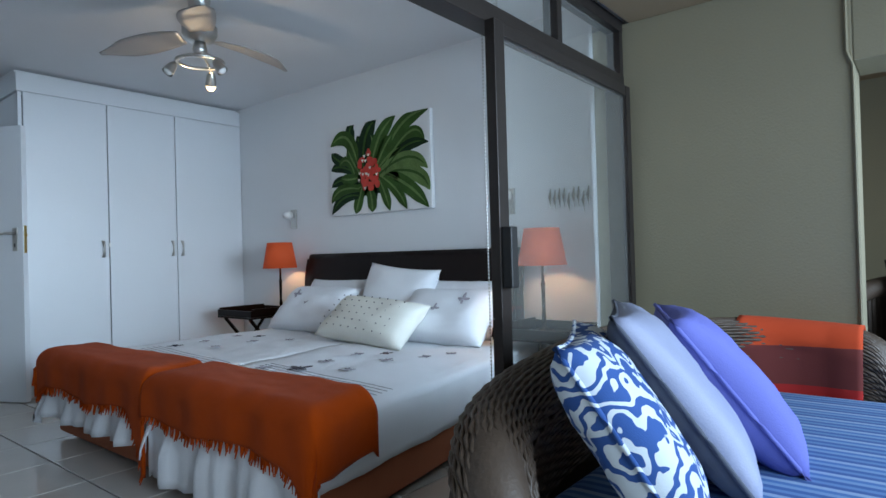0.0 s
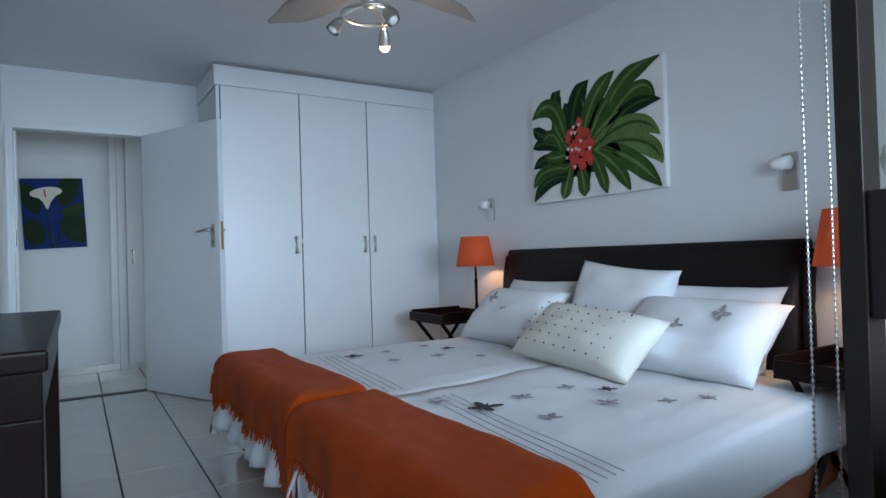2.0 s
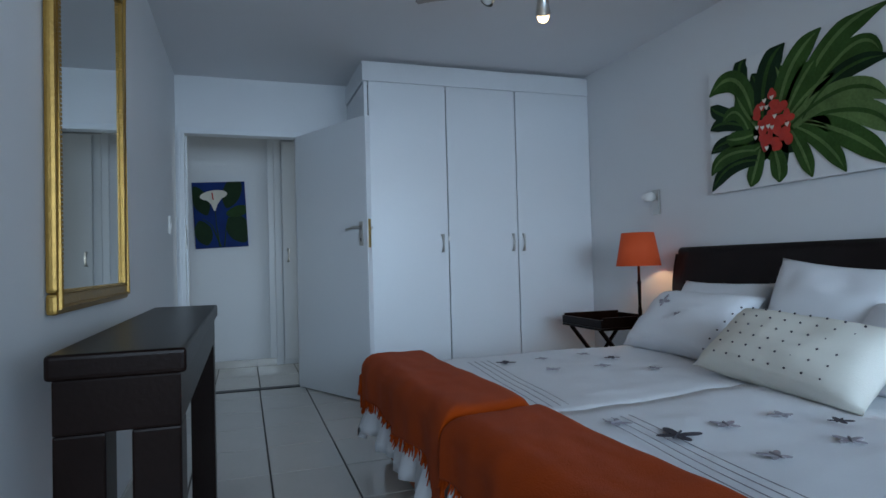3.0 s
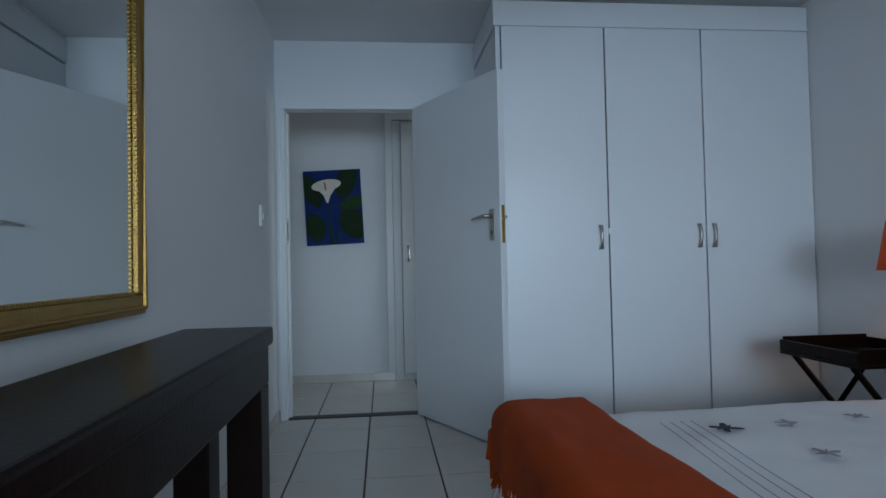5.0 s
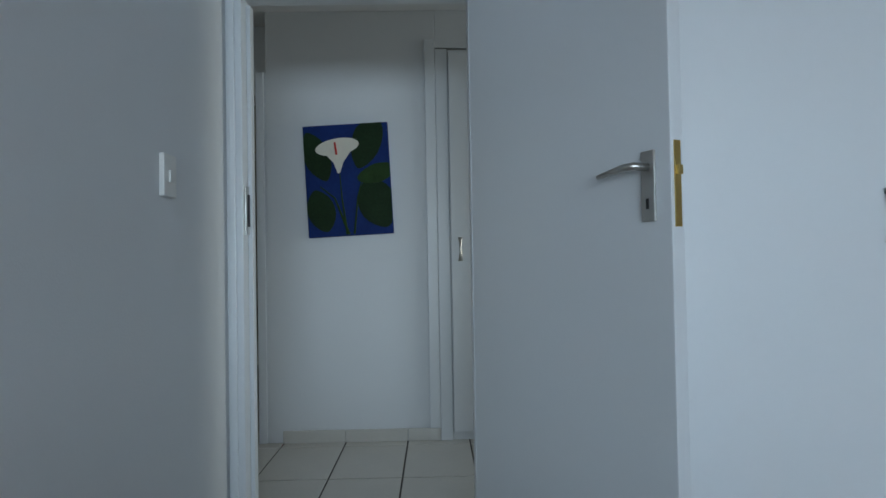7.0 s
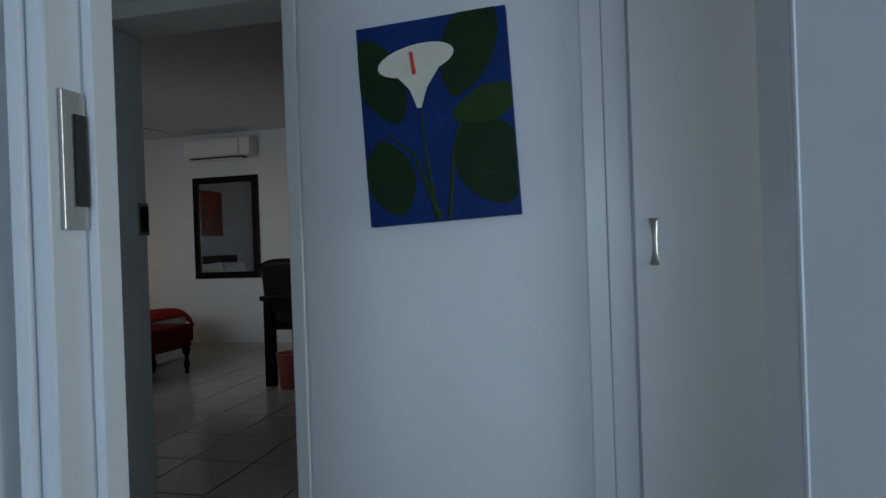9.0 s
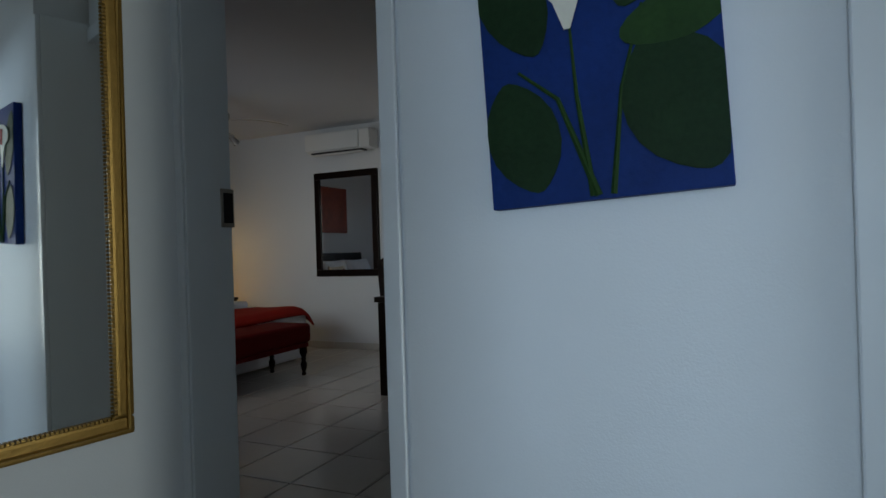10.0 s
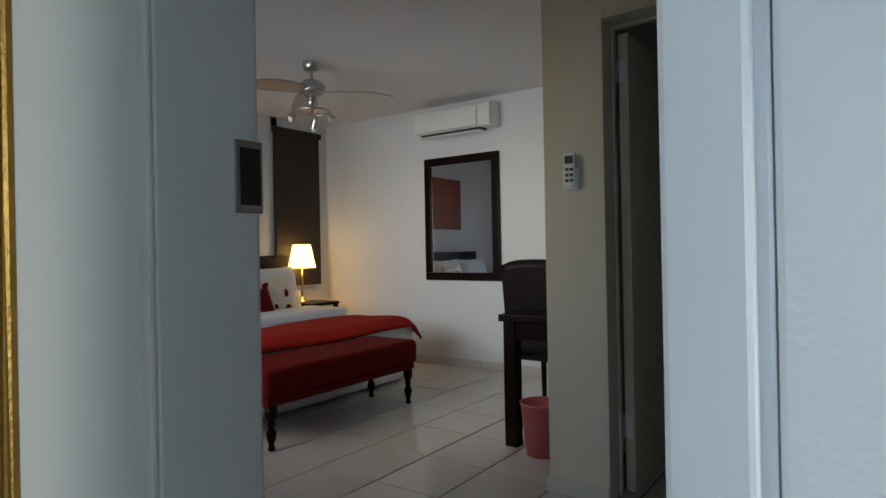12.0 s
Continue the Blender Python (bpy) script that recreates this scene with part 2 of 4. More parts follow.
def part(name, bm, material, parent, label="", smooth=False):
    ob = mesh_ob(name, bm, material, smooth)
    ob.parent = parent
    if parent is not None:
        ob.matrix_parent_inverse = Matrix.Translation(parent.matrix_basis.translation).inverted() if parent.parent is None else Matrix()
    return tagged(ob, label) if label else ob


def thing(name, at, label, category, group=""):
    ob = new(name)
    ob.location = at
    ob.empty_display_size = 0.05
    return tagged(ob, label, category, group)


def setting(name, bm, material, label="", smooth=False):
    return tagged(mesh_ob(name, bm, material, smooth), label or name.replace("_", " "), name.split("_")[0], kind="structure")


def blob(bm, p, sx, sy, sz, m=None):
    r = bmesh.ops.create_uvsphere(bm, u_segments=12, v_segments=8, radius=1)
    for v in r["verts"]:
        v.co = (m or Matrix()) @ Vector((v.co.x * sx, v.co.y * sy, v.co.z * sz)) + Vector(p)
    return bm


def pillow_bm(w, h, d, seed=0, pinch=0.16):
    """A stuffed cushion in the xz plane, d thick along y, with drawn-in sides and pointed corners."""
    bm = bmesh.new()
    n = 22
    sides = []
    for s in (1, -1):
        g = []
        for i in range(n + 1):
            row = []
            for j in range(n + 1):
                u, v = 2 * i / n - 1, 2 * j / n - 1
                fu, fv = 1 - abs(u) ** 3.2, 1 - abs(v) ** 3.2
                t = max(0.0, fu * fv) ** 0.45
                x = u * (1 - pinch * (1 - v * v) * abs(u) ** 2 * 0.5) * w / 2
                z = v * (1 - pinch * (1 - u * u) * abs(v) ** 2 * 0.5) * h / 2
                k = noise.noise(Vector((u * 2.2 + seed, v * 2.2, s * 3.0 + seed))) * 0.10 + noise.noise(Vector((u * 6 + seed, v * 5, seed))) * 0.035
                row.append(Vector((x, s * d / 2 * t * (1 + k * 1.6) + s * 0.002, z)))
            g.append([bm.verts.new(c) for c in row])
        sides.append(g)
        for i in range(n):
            for j in range(n):
                f = (g[i][j], g[i + 1][j], g[i + 1][j + 1], g[i][j + 1])
                bm.faces.new(f if s < 0 else f[::-1])
    bmesh.ops.remove_doubles(bm, verts=bm.verts, dist=0.0045)
    return bm


def cushion(name, w, h, d, m, material, label, group="", piping=None, seed=0):
    ob = mesh_ob(name, pillow_bm(w, h, d, seed), material, True)
    ob.matrix_basis = m
    tagged(ob, label, "cushion", group)
    if piping:
        pts = []
        for a in range(64):
            s = a / 16
            k, f = int(s), (s - int(s)) * 2 - 1
            u, v = ((f, -1), (1, f), (-f, 1), (-1, -f))[k]
            pts.append((u * (1 - 0.08 * (1 - v * v)) * w / 2, 0, v * (1 - 0.08 * (1 - u * u)) * h / 2))
        p = mesh_ob("piping", tube(pts, 0.006, 6, True), piping, True)
        p.parent = ob
    return ob


# ---- structure ----
LX, RX, GY, DY, HY, CZ = 0.02, 3.20, 1.01, 5.76, 6.985, 2.47   # side walls, glazing, door wall, hall wall, ceiling
TX, TZ = 2.80, 2.14                                             # terrace end wall and ceiling
DX0, DX1, DH = 0.070, 0.93, 2.03                                # bedroom door opening
EX, RY = -1.16, 7.19                                            # hall end wall, second door

setting("floor_slab", B(-6.2, -2.4, -0.2, 5.2, 12.2, -0.006, 0), GROUT, "dark grout bed under the floor tiles")
setting("ceiling_bedroom", B(-0.2, GY, CZ, 3.4, DY + 0.06, CZ + 0.12, 0), CEIL, "white painted bedroom ceiling")
setting("ceiling_hall", B(-1.9, DY + 0.06, CZ, 3.4, 7.3, CZ + 0.12, 0), CEIL, "white painted hall ceiling")
setting("ceiling_second_bedroom", B(-5.3, 7.3, 2.50, 0.6, 11.6, 2.62, 0), CEIL, "white painted ceiling of the second bedroom")
setting("ceiling_terrace", B(-2.6, -2.4, TZ, 5.2, GY - 0.06, TZ + 0.2, 0), TCEIL, "brown painted terrace ceiling")
setting("wall_headboard", B(RX, GY + 0.14, 0, RX + 0.2, DY + 0.1, CZ, 0), WALL, "white painted plaster wall behind the bed")
setting("wall_mirror", B(LX - 0.2, GY, 0, LX, DY, CZ, 0), WALL, "white painted plaster wall with gold mirror")
setting("wall_door", boxes((LX - 0.2, DY, 0, DX0, DY + 0.08, CZ), (DX1, DY, 0, 3.4, DY + 0.08, CZ), (DX0, DY, DH, DX1, DY + 0.08, CZ), bev=0), WALL, "white painted wall with bedroom doorway")
setting("wall_hall_lily", boxes((-0.176, HY, 0, 0.80, 7.37, CZ), (0.80, HY, 2.25, 2.2, 7.37, CZ), bev=0.004), WALL, "white painted hall wall with lily painting")
SKEW = Matrix.Translation((EX, 7.10, 0)) @ pose(0, 0, 0, 0, 0, -9) @ Matrix.Translation((-EX, -7.10, 0))   # the hall end wall is out of square
hall_end = setting("wall_hall_end", boxes((EX - 0.15, 5.2, 0, EX, 7.37, CZ), bev=0), WALL, "white painted hall end wall with gold mirror")
hall_end.matrix_basis = SKEW
setting("wall_hall_right", B(2.2, DY + 0.12, 2.3, 2.35, 7.37, CZ, 0), WALL, "white lintel added at the unseen hall end")
setting("wall_hall_near", B(EX - 0.5, DY, 0, LX - 0.2, DY + 0.12, CZ, 0), WALL, "plain white hall wall")
setting("wall_second_door", boxes((EX - 0.0, RY, 0, EX + 0.025, 7.37, CZ), (EX + 0.025, RY, 2.06, -0.20, 7.37, CZ), bev=0.003), WALL, "white wall over the second doorway")
# the opening from x -4.4 to -2.4 is unseen, added for the fill light
setting("wall_second_near", boxes((-5.3, 7.37, 0, -4.4, 7.42, 2.5), (-2.4, 7.37, 0, EX, 7.42, 2.5), (-4.4, 7.37, 0, -2.4, 7.42, 0.9), (-4.4, 7.37, 2.1, -2.4, 7.42, 2.5), bev=0), WALL, "plain white wall of the second bedroom")
setting("wall_second_near_east", B(-0.20, 7.37, 0, 0.6, 7.42, 2.5, 0), WALL, "plain white wall of the second bedroom")
setting("wall_second_far", B(-5.3, 11.36, 0, 0.6, 11.56, 2.5, 0), WALL, "white wall with mirror and air conditioner")
setting("wall_second_window", boxes((-5.3, 7.42, 0, -5.1, 10.68, 2.5), (-5.3, 11.20, 0, -5.1, 11.36, 2.5), (-5.3, 10.60, 0, -5.1, 11.20, 0.72), (-5.3, 10.60, 2.40, -5.1, 11.20, 2.5), bev=0), WALL, "white wall with narrow window")
setting("wall_second_east", B(0.4, 7.42, 0, 0.6, 11.36, 2.5, 0), WALL, "plain white wall of the second bedroom")
setting("wall_bathroom", boxes((-1.35, 9.14, 0, -1.066, 9.28, 2.5), (-1.066, 9.14, 2.09, -0.27, 9.28, 2.5), (-0.27, 9.14, 0, 0.4, 9.28, 2.5), bev=0.004), CREAMW, "cream wall with bathroom doorway")
setting("wall_bathroom_side", B(-1.35, 9.28, 0, -1.23, 11.36, 2.5, 0), WALL, "end of the bathroom wall")
# terrace
setting("wall_terrace_end", boxes((TX, 0.02, 0, TX + 0.3, GY + 0.14, TZ), (TX, -2.4, 1.74, TX + 0.3, 0.02, TZ), bev=0.006), BEIGE, "beige rough painted terrace end wall")
setting("wall_terrace_far", B(5.0, -2.4, 0, 5.2, GY, TZ, 0), BEIGE, "beige wall beyond the terrace opening")
setting("wall_terrace_back", B(TX + 0.3, GY, 0, 5.2, GY + 0.14, TZ, 0), BEIGE, "beige wall beyond the terrace opening")
setting("wall_terrace_west", B(-2.6, -2.4, 0, -2.4, GY, TZ, 0), BEIGE, "beige terrace wall")
setting("wall_terrace_left", B(-2.4, GY - 0.06, 0, LX, GY + 0.1, CZ + 0.12, 0), WALL, "white painted wall beside the sliding door")
setting("wall_terrace_parapet", B(-2.6, -2.4, 0, 5.2, -2.28, 0.95, 0), BEIGE, "low beige terrace parapet")
setting("wall_over_glazing", B(LX, GY - 0.02, TZ + 0.02, RX, GY + 0.12, CZ + 0.12, 0), WALL, "white wall over the sliding door")
setting("trim_terrace_corner", tube([(TX - 0.004, 0.02, 0), (TX - 0.004, 0.02, 1.72), (TX - 0.006, 0.04, 1.78), (TX - 0.006, 0.04, TZ)], 0.007, 6), BEIGE, "painted cable on the terrace wall corner")


def skirting(name, rows):
    s = setting(name, boxes(*[(a, b, 0, c, d, 0.07) for a, b, c, d in rows], bev=0.003), TILE, "cream tile skirting")
    return s


skirting("baseboard_hall", [(x, HY - 0.012, min(x + 0.352, 0.80), HY) for x in (-0.095, 0.259, 0.613)])
skirting("baseboard_second_room", [(-5.1 + 0.4 * i, 11.345, -5.105 + 0.4 * (i + 1), 11.36) for i in range(13)])
skirting("baseboard_bathroom", [(-1.362, 9.126, -1.068, 9.139), (-1.363, 9.14, -1.351, 9.54)])
skirting("baseboard_bedroom", [(LX, 0.96 + 0.4 * i, LX + 0.012, 1.355 + 0.4 * i) for i in range(12)])


# bedroom doorway
def architrave(name, x0, x1, y, h, w, depth, side):
    d = thing(name, (x0, y, 0), "white painted timber door frame", "door frame")
    tagged(d, kind="structure")
    s = -1 if side < 0 else 1
    for a, b in ((x0 - w, x0 + 0.012), (x1 - 0.012, x1 + w)):
        part("jamb", boxes((a, y - 0.014 if s < 0 else y, 0, b, y + depth + 0.014, h - 0.012), bev=0.004), DOORP, d)
        part("casing", B(a - 0.0, y - 0.026, 0, a + 0.022, y - 0.0145, h - 0.012, 0.004), DOORP, d)
    part("head", boxes((x0 - w, y - 0.014, h - 0.012, x1 + w, y + depth + 0.014, h + w), bev=0.004), DOORP, d)
    return d


fr1 = architrave("door_frame_1", DX0, DX1, DY, DH, 0.034, 0.08, -1)
part("stop", boxes((DX0 + 0.0125, DY + 0.045, 0, DX0 + 0.028, DY + 0.085, DH - 0.03), bev=0.002), DOORP, fr1)
part("strike_plate", boxes((DX0 + 0.0125, DY + 0.004, 1.13, DX0 + 0.018, DY + 0.042, 1.31), bev=0.001), CHROME, fr1, "worn steel strike plate")
part("strike_slot", boxes((DX0 + 0.0185, DY + 0.022, 1.16, DX0 + 0.021, DY + 0.040, 1.28), bev=0), BLACK, fr1)
setting("trim_threshold", B(DX0 - 0.03, DY + 0.0, -0.004, DX1 + 0.03, DY + 0.078, 0.006, 0.002), STONE, "dark slate door threshold")

# open door leaf, hinged at the right jamb
hinge, edge = Vector((0.918, DY - 0.02, 0)), Vector((1.325, 4.905, 0))
leaf_len = (edge - hinge).length
leaf_ang = math.degrees(math.atan2(edge.y - hinge.y, edge.x - hinge.x))
door = thing("door_1", hinge, "open white flush timber door with steel lever handle", "door")
tagged(door, kind="structure")
door.rotation_euler = (0, 0, radians(leaf_ang))


def local_part(name, bm, material, parent, label="", smooth=False):
    ob = mesh_ob(name, bm, material, smooth)
    ob.parent = parent
    return tagged(ob, label) if label else ob


local_part("door_leaf", B(0, 0, 0.008, leaf_len, 0.04, 2.02, 0.003), DOORP, door)


def lever(parent, x, y, z, s):
    h = local_part("door_handle", boxes((x - 0.021, y - 0.004, z - 0.085, x + 0.021, y + 0.004, z + 0.085), bev=0.003), CHROME, parent, "steel lever handle on back plate")
    local_part("lever", tube([(x, y, z + 0.045), (x, y + s * 0.045, z + 0.045), (x - 0.03, y + s * 0.05, z + 0.045), (x - 0.12, y + s * 0.05, z + 0.034)], [0.010, 0.010, 0.010, 0.006], 8), CHROME, h, smooth=True)
    local_part("keyhole", boxes((x - 0.004, y + s * 0.0035, z - 0.055, x + 0.004, y + s * 0.006, z - 0.03), bev=0), BLACK, h)


lever(door, leaf_len - 0.065, -0.004, 1.19, -1)
lever(door, leaf_len - 0.065, 0.044, 1.19, 1)
lk = local_part("lock_plate", boxes((leaf_len - 0.001, 0.010, 1.09, leaf_len + 0.003, 0.030, 1.29), bev=0.001), BRASS, door, "brass mortice lock plate")
local_part("latch", boxes((leaf_len + 0.003, 0.013, 1.21, leaf_len + 0.012, 0.027, 1.232), bev=0.002), BRASS, lk)

# second doorway
fr2 = thing("door_frame_2", (EX + 0.025, RY, 0), "white painted timber frame of the second doorway", "door frame")
tagged(fr2, kind="structure")
JX = EX + 0.045
part("jamb", boxes((EX + 0.025, RY - 0.012, 0, JX, 7.385, 2.04), bev=0.004), DOORP, fr2)
part("casing", boxes((EX + 0.002, RY - 0.024, 0, JX - 0.006, RY - 0.0125, 2.10), bev=0.005), DOORP, fr2)
part("head", boxes((JX + 0.0005, RY - 0.02, 2.04, -0.233, 7.385, 2.10), bev=0.004), DOORP, fr2)
part("jamb", boxes((-0.232, HY + 0.008, 0, -0.177, 7.385, 2.12), bev=0.003), DOORP, fr2)
part("casing", boxes((-0.232, HY - 0.008, 0, -0.185, HY + 0.0075, 2.12), bev=0.004), DOORP, fr2)
part("strike_box", boxes((JX + 0.0005, 7.33, 1.185, JX + 0.006, 7.392, 1.325), bev=0.002), CHROME, fr2, "steel strike plate")
part("strike_slot", boxes((JX + 0.0065, 7.34, 1.20, JX + 0.008, 7.385, 1.31), bev=0), BLACK, fr2)

# hall cupboard
cup = thing("hall_cupboard", (0.8, HY, 0), "white built-in hall cupboard with bow handle", "cupboard")
part("frame", boxes((0.8005, HY - 0.0145, 0.0, 0.870, 7.3, 2.24), bev=0.004), DOORP, cup)
cd = part("cupboard_door", boxes((0.876, HY - 0.022, 0.05, 1.46, HY + 0.0, 2.22), bev=0.004), DOORP, cup)
part("cupboard_door", boxes((1.466, HY - 0.022, 0.05, 2.19, HY + 0.0, 2.22), bev=0.004), DOORP, cup)
part("casing_edge", boxes((0.738, HY - 0.014, 0.07, 0.80, HY - 0.001, 2.30), bev=0.005), DOORP, cup)
part("back", boxes((0.872, HY + 0.004, 0.0, 2.19, 7.3, 2.24), bev=0), DOORP, cup)


def bow_handle(parent, x, y, z, s=-1):
    """A waisted steel bow handle, 0.13 m long, proud of the plane y."""
    bm = bmesh.new()
    pts, n = [], 14
    prev = None
    for i in range(n + 1):
        t = i / n * 2 - 1
        w = 0.0055 + 0.0075 * abs(t) ** 1.6
        o = y + s * (0.008 + 0.022 * (1 - t * t))
        th = 0.004
        ring = [bm.verts.new((x + a * w, o + b * th, z + t * 0.068)) for a, b in ((-1, -1), (1, -1), (1, 1), (-1, 1))]
        if prev:
            for k in range(4):
                bm.faces.new((prev[k], prev[(k + 1) % 4], ring[(k + 1) % 4], ring[k]))
        else:
            bm.faces.new(ring)
        prev = ring
    bm.faces.new(prev)
    for t in (-1, 1):
        box_bm(bm, x - 0.007, min(y, y + s * 0.012), z + t * 0.06 - 0.006, x + 0.007, max(y, y + s * 0.012), z + t * 0.06 + 0.006)
    return part("handle", bm, CHROME, parent, "brushed steel bow handle", True)


bow_handle(cup, 0.928, HY - 0.022, 1.085)

# ---- wardrobe ----
WY = 5.035
ward = thing("wardrobe", (1.34, WY, 0), "white built-in wardrobe with three tall doors", "wardrobe")
part("side_panel", B(1.345, WY + 0.002, 0, 1.363, DY - 0.002, 2.29), DOORP, ward)
part("back_panel", B(1.365, WY + 0.03, 0.0, 3.198, DY - 0.004, 2.28, 0), DARK, ward)
part("plinth", B(1.365, WY + 0.02, 0, 3.198, WY + 0.029, 0.07, 0), DOORP, ward)
part("cornice", boxes((1.335, WY - 0.012, 2.30, 3.198, DY - 0.002, 2.44), bev=0.004), DOORP, ward)
part("frame_stile", boxes((1.345, WY - 0.004, 0, 1.372, WY + 0.02, 2.298), bev=0.003), DOORP, ward)
for a, b in ((1.378, 1.962), (1.970, 2.534), (2.542, 3.196)):
    part("wardrobe_door", B(a, WY - 0.012, 0.06, b, WY + 0.008, 2.297, 0.003), DOORP, ward)
for x in (1.915, 2.492, 2.580):
    bow_handle(ward, x, WY - 0.012, 1.115)
part("catch", boxes((1.958, WY - 0.02, 1.13, 1.975, WY - 0.0122, 1.165), bev=0.002), PLASTIC, ward)
setting("trim_bulkhead", B(1.345, WY + 0.06, 2.4405, 3.199, DY - 0.003, CZ - 0.001, 0), WALL, "white bulkhead over the wardrobe")

# ---- bed ----
BX0, BX1, BY0, BYM, BY1, BZ = 1.13, 3.10, 1.40, 2.52, 3.80, 0.455


def bed_unit(y0, y1, name):
    bed = thing(name, (BX0, y0, 0), "single bed with white embroidered cover and rust throw", "bed", "beds pushed together")
    part("base", B(BX0 + 0.02, y0 + 0.03, 0.03, BX1, y1 - 0.03, 0.26, 0.03, 3), VALANCE, bed, "terracotta fabric covered base")
    part("mattress", B(BX0, y0 + 0.01, 0.262, BX1, y1 - 0.01, BZ - 0.012, 0.05, 4), WHITE, bed, smooth=True)
    return bed


def cover(y0, y1, over0, over1, seed, foot):
    """Bedspread: flat on top, rolling over the sides and the foot with folds in the hanging part."""
    def f(u, v):
        # v runs across the bed, u from the head to the foot
        w = y1 - y0
        s = v * (w + over0 + over1) - over0
        l = BX1 - BX0
        p = u * (l + foot)
        dz, y = 0.0, y0 + min(max(s, 0), w)
        if s < 0:
            dz, y = -s, y0 - 0.022 - 0.02 * noise.noise(Vector((p * 5, seed, 0)))
        elif s > w:
            dz, y = s - w, y1 + 0.022
        x = BX1 - min(p, l)
        if p > l:
            q = p - l
            dz = max(q, dz) + 0.25 * min(q, dz)
            fold = 0.030 * math.sin(s * 21 + seed) + 0.018 * math.sin(s * 47 + 1.3 * seed)
            x -= 0.02 + 0.03 * min(1, q / 0.3) + fold * min(1, max(0, q - 0.15) / 0.12)
        z = BZ - dz + 0.010 * noise.noise(Vector((u * 5, v * 4, seed))) + 0.007 * noise.noise(Vector((u * 17, v * 11, seed))) + 0.003 * noise.noise(Vector((u * 41, v * 23, seed)))
        e = min(abs(s), abs(w - s), 0.05) if 0 < s < w else 0
        if 0 < s < w and p < l:
            z -= 0.02 * (1 - e / 0.05) ** 2
        return Vector((x, y, max(z, 0.012)))
    return grid_bm(70, 50, f, 0.006)


def roll(d, r):
    """How far out and down a cloth goes, d along it past the start of a rounded edge."""
    if d <= 0:
        return d, 0.0
    if d < r * math.pi / 2:
        return r * math.sin(d / r), r * (1 - math.cos(d / r))
    return r, r + d - r * math.pi / 2


def throw_place(y0, y1, side0, side1, tail0, tail1, seed):
    """A folded fleece throw over the foot of a bed, hanging down in front and at the sides, longer at its corners."""
    r, xb = 0.085, 1.40
    xs = BX0 - 0.07 + r

    def f(u, v):
        w = y1 - y0
        s = v * (w + side0 + side1) - side0
        hang = 0.255 + tail0 * math.exp(-(max(s, 0) / 0.10) ** 2) + tail1 * math.exp(-(max(w - s, 0) / 0.10) ** 2) + 0.012 * math.sin(s * 9 + seed)
        p = u * (xb - xs + hang)
        ox, dx = roll(p - (xb - xs), r)
        d0, d1 = roll(r - s, r), roll(s - (w - r), r)
        y = y0 + r - d0[0] if s < r else (y1 - r + d1[0] if s > w - r else y0 + s)
        dy = max(d0[1], d1[1])
        down = max(dx, dy) + 0.2 * min(dx, dy)
        fold = (0.010 * math.sin(s * 11 + seed) + 0.005 * math.sin(s * 27 + 2 * seed)) * min(1, dx / 0.12)
        z = BZ + 0.062 - down + 0.012 * noise.noise(Vector((u * 2.6 + seed, v * 3.0, 0))) + 0.004 * noise.noise(Vector((u * 9 + seed, v * 12, 3)))
        if u < 0.06:
            z -= 0.03 * (1 - u / 0.06) ** 2
        return Vector((xs - ox - fold, y + 0.012 * math.sin(p * 13 + seed) * min(1, dy / 0.1), max(z, 0.03)))
    return f


def throw_bm(f):
    return grid_bm(44, 64, f, 0.014)


def fringe(f, v0, v1, seed):
    bm = bmesh.new()
    rnd = random.Random(seed)
    v = v0
    while v < v1:
        a = f(1.0, v) + Vector((0.006, 0, 0.008))
        b = a + Vector((rnd.uniform(-0.016, 0.006), rnd.uniform(-0.012, 0.012), -rnd.uniform(0.03, 0.06)))
        tube([a, (a + b) / 2 + Vector((0.003, 0, 0)), b], [0.0045, 0.004, 0.002], 4, bm=bm)
        v += rnd.uniform(0.004, 0.011)
    return bm


def butterfly(bm, x, y, z, s, a):
    """A stitched butterfly of four wings and a body, lying on the cover."""
    for ang, r, w in ((0.75, 1.0, 0.34), (-0.75, 1.0, 0.34), (2.2, 0.75, 0.30), (-2.2, 0.75, 0.30)):
        d = a + ang
        n = 10
        mid = Vector((x + math.cos(d) * s * r * 0.55, y + math.sin(d) * s * r * 0.55, z))
        vs = []
        for k in range(n):
            t = k / n * math.tau
            lx, ly = math.cos(t) * s * r * 0.5, math.sin(t) * s * w * 0.6
            vs.append(bm.verts.new(mid + Vector((lx * math.cos(d) - ly * math.sin(d), lx * math.sin(d) + ly * math.cos(d), 0))))
        top = bmesh.ops.extrude_face_region(bm, geom=[bm.faces.new(vs)])
        for g in top["geom"]:
            if isinstance(g, bmesh.types.BMVert):
                g.co.z += 0.002
    c, d = math.cos(a), math.sin(a)
    tube([(x - c * s * 0.5, y - d * s * 0.5, z + 0.003), (x + c * s * 0.5, y + d * s * 0.5, z + 0.003)], 0.0035, 5, bm=bm)


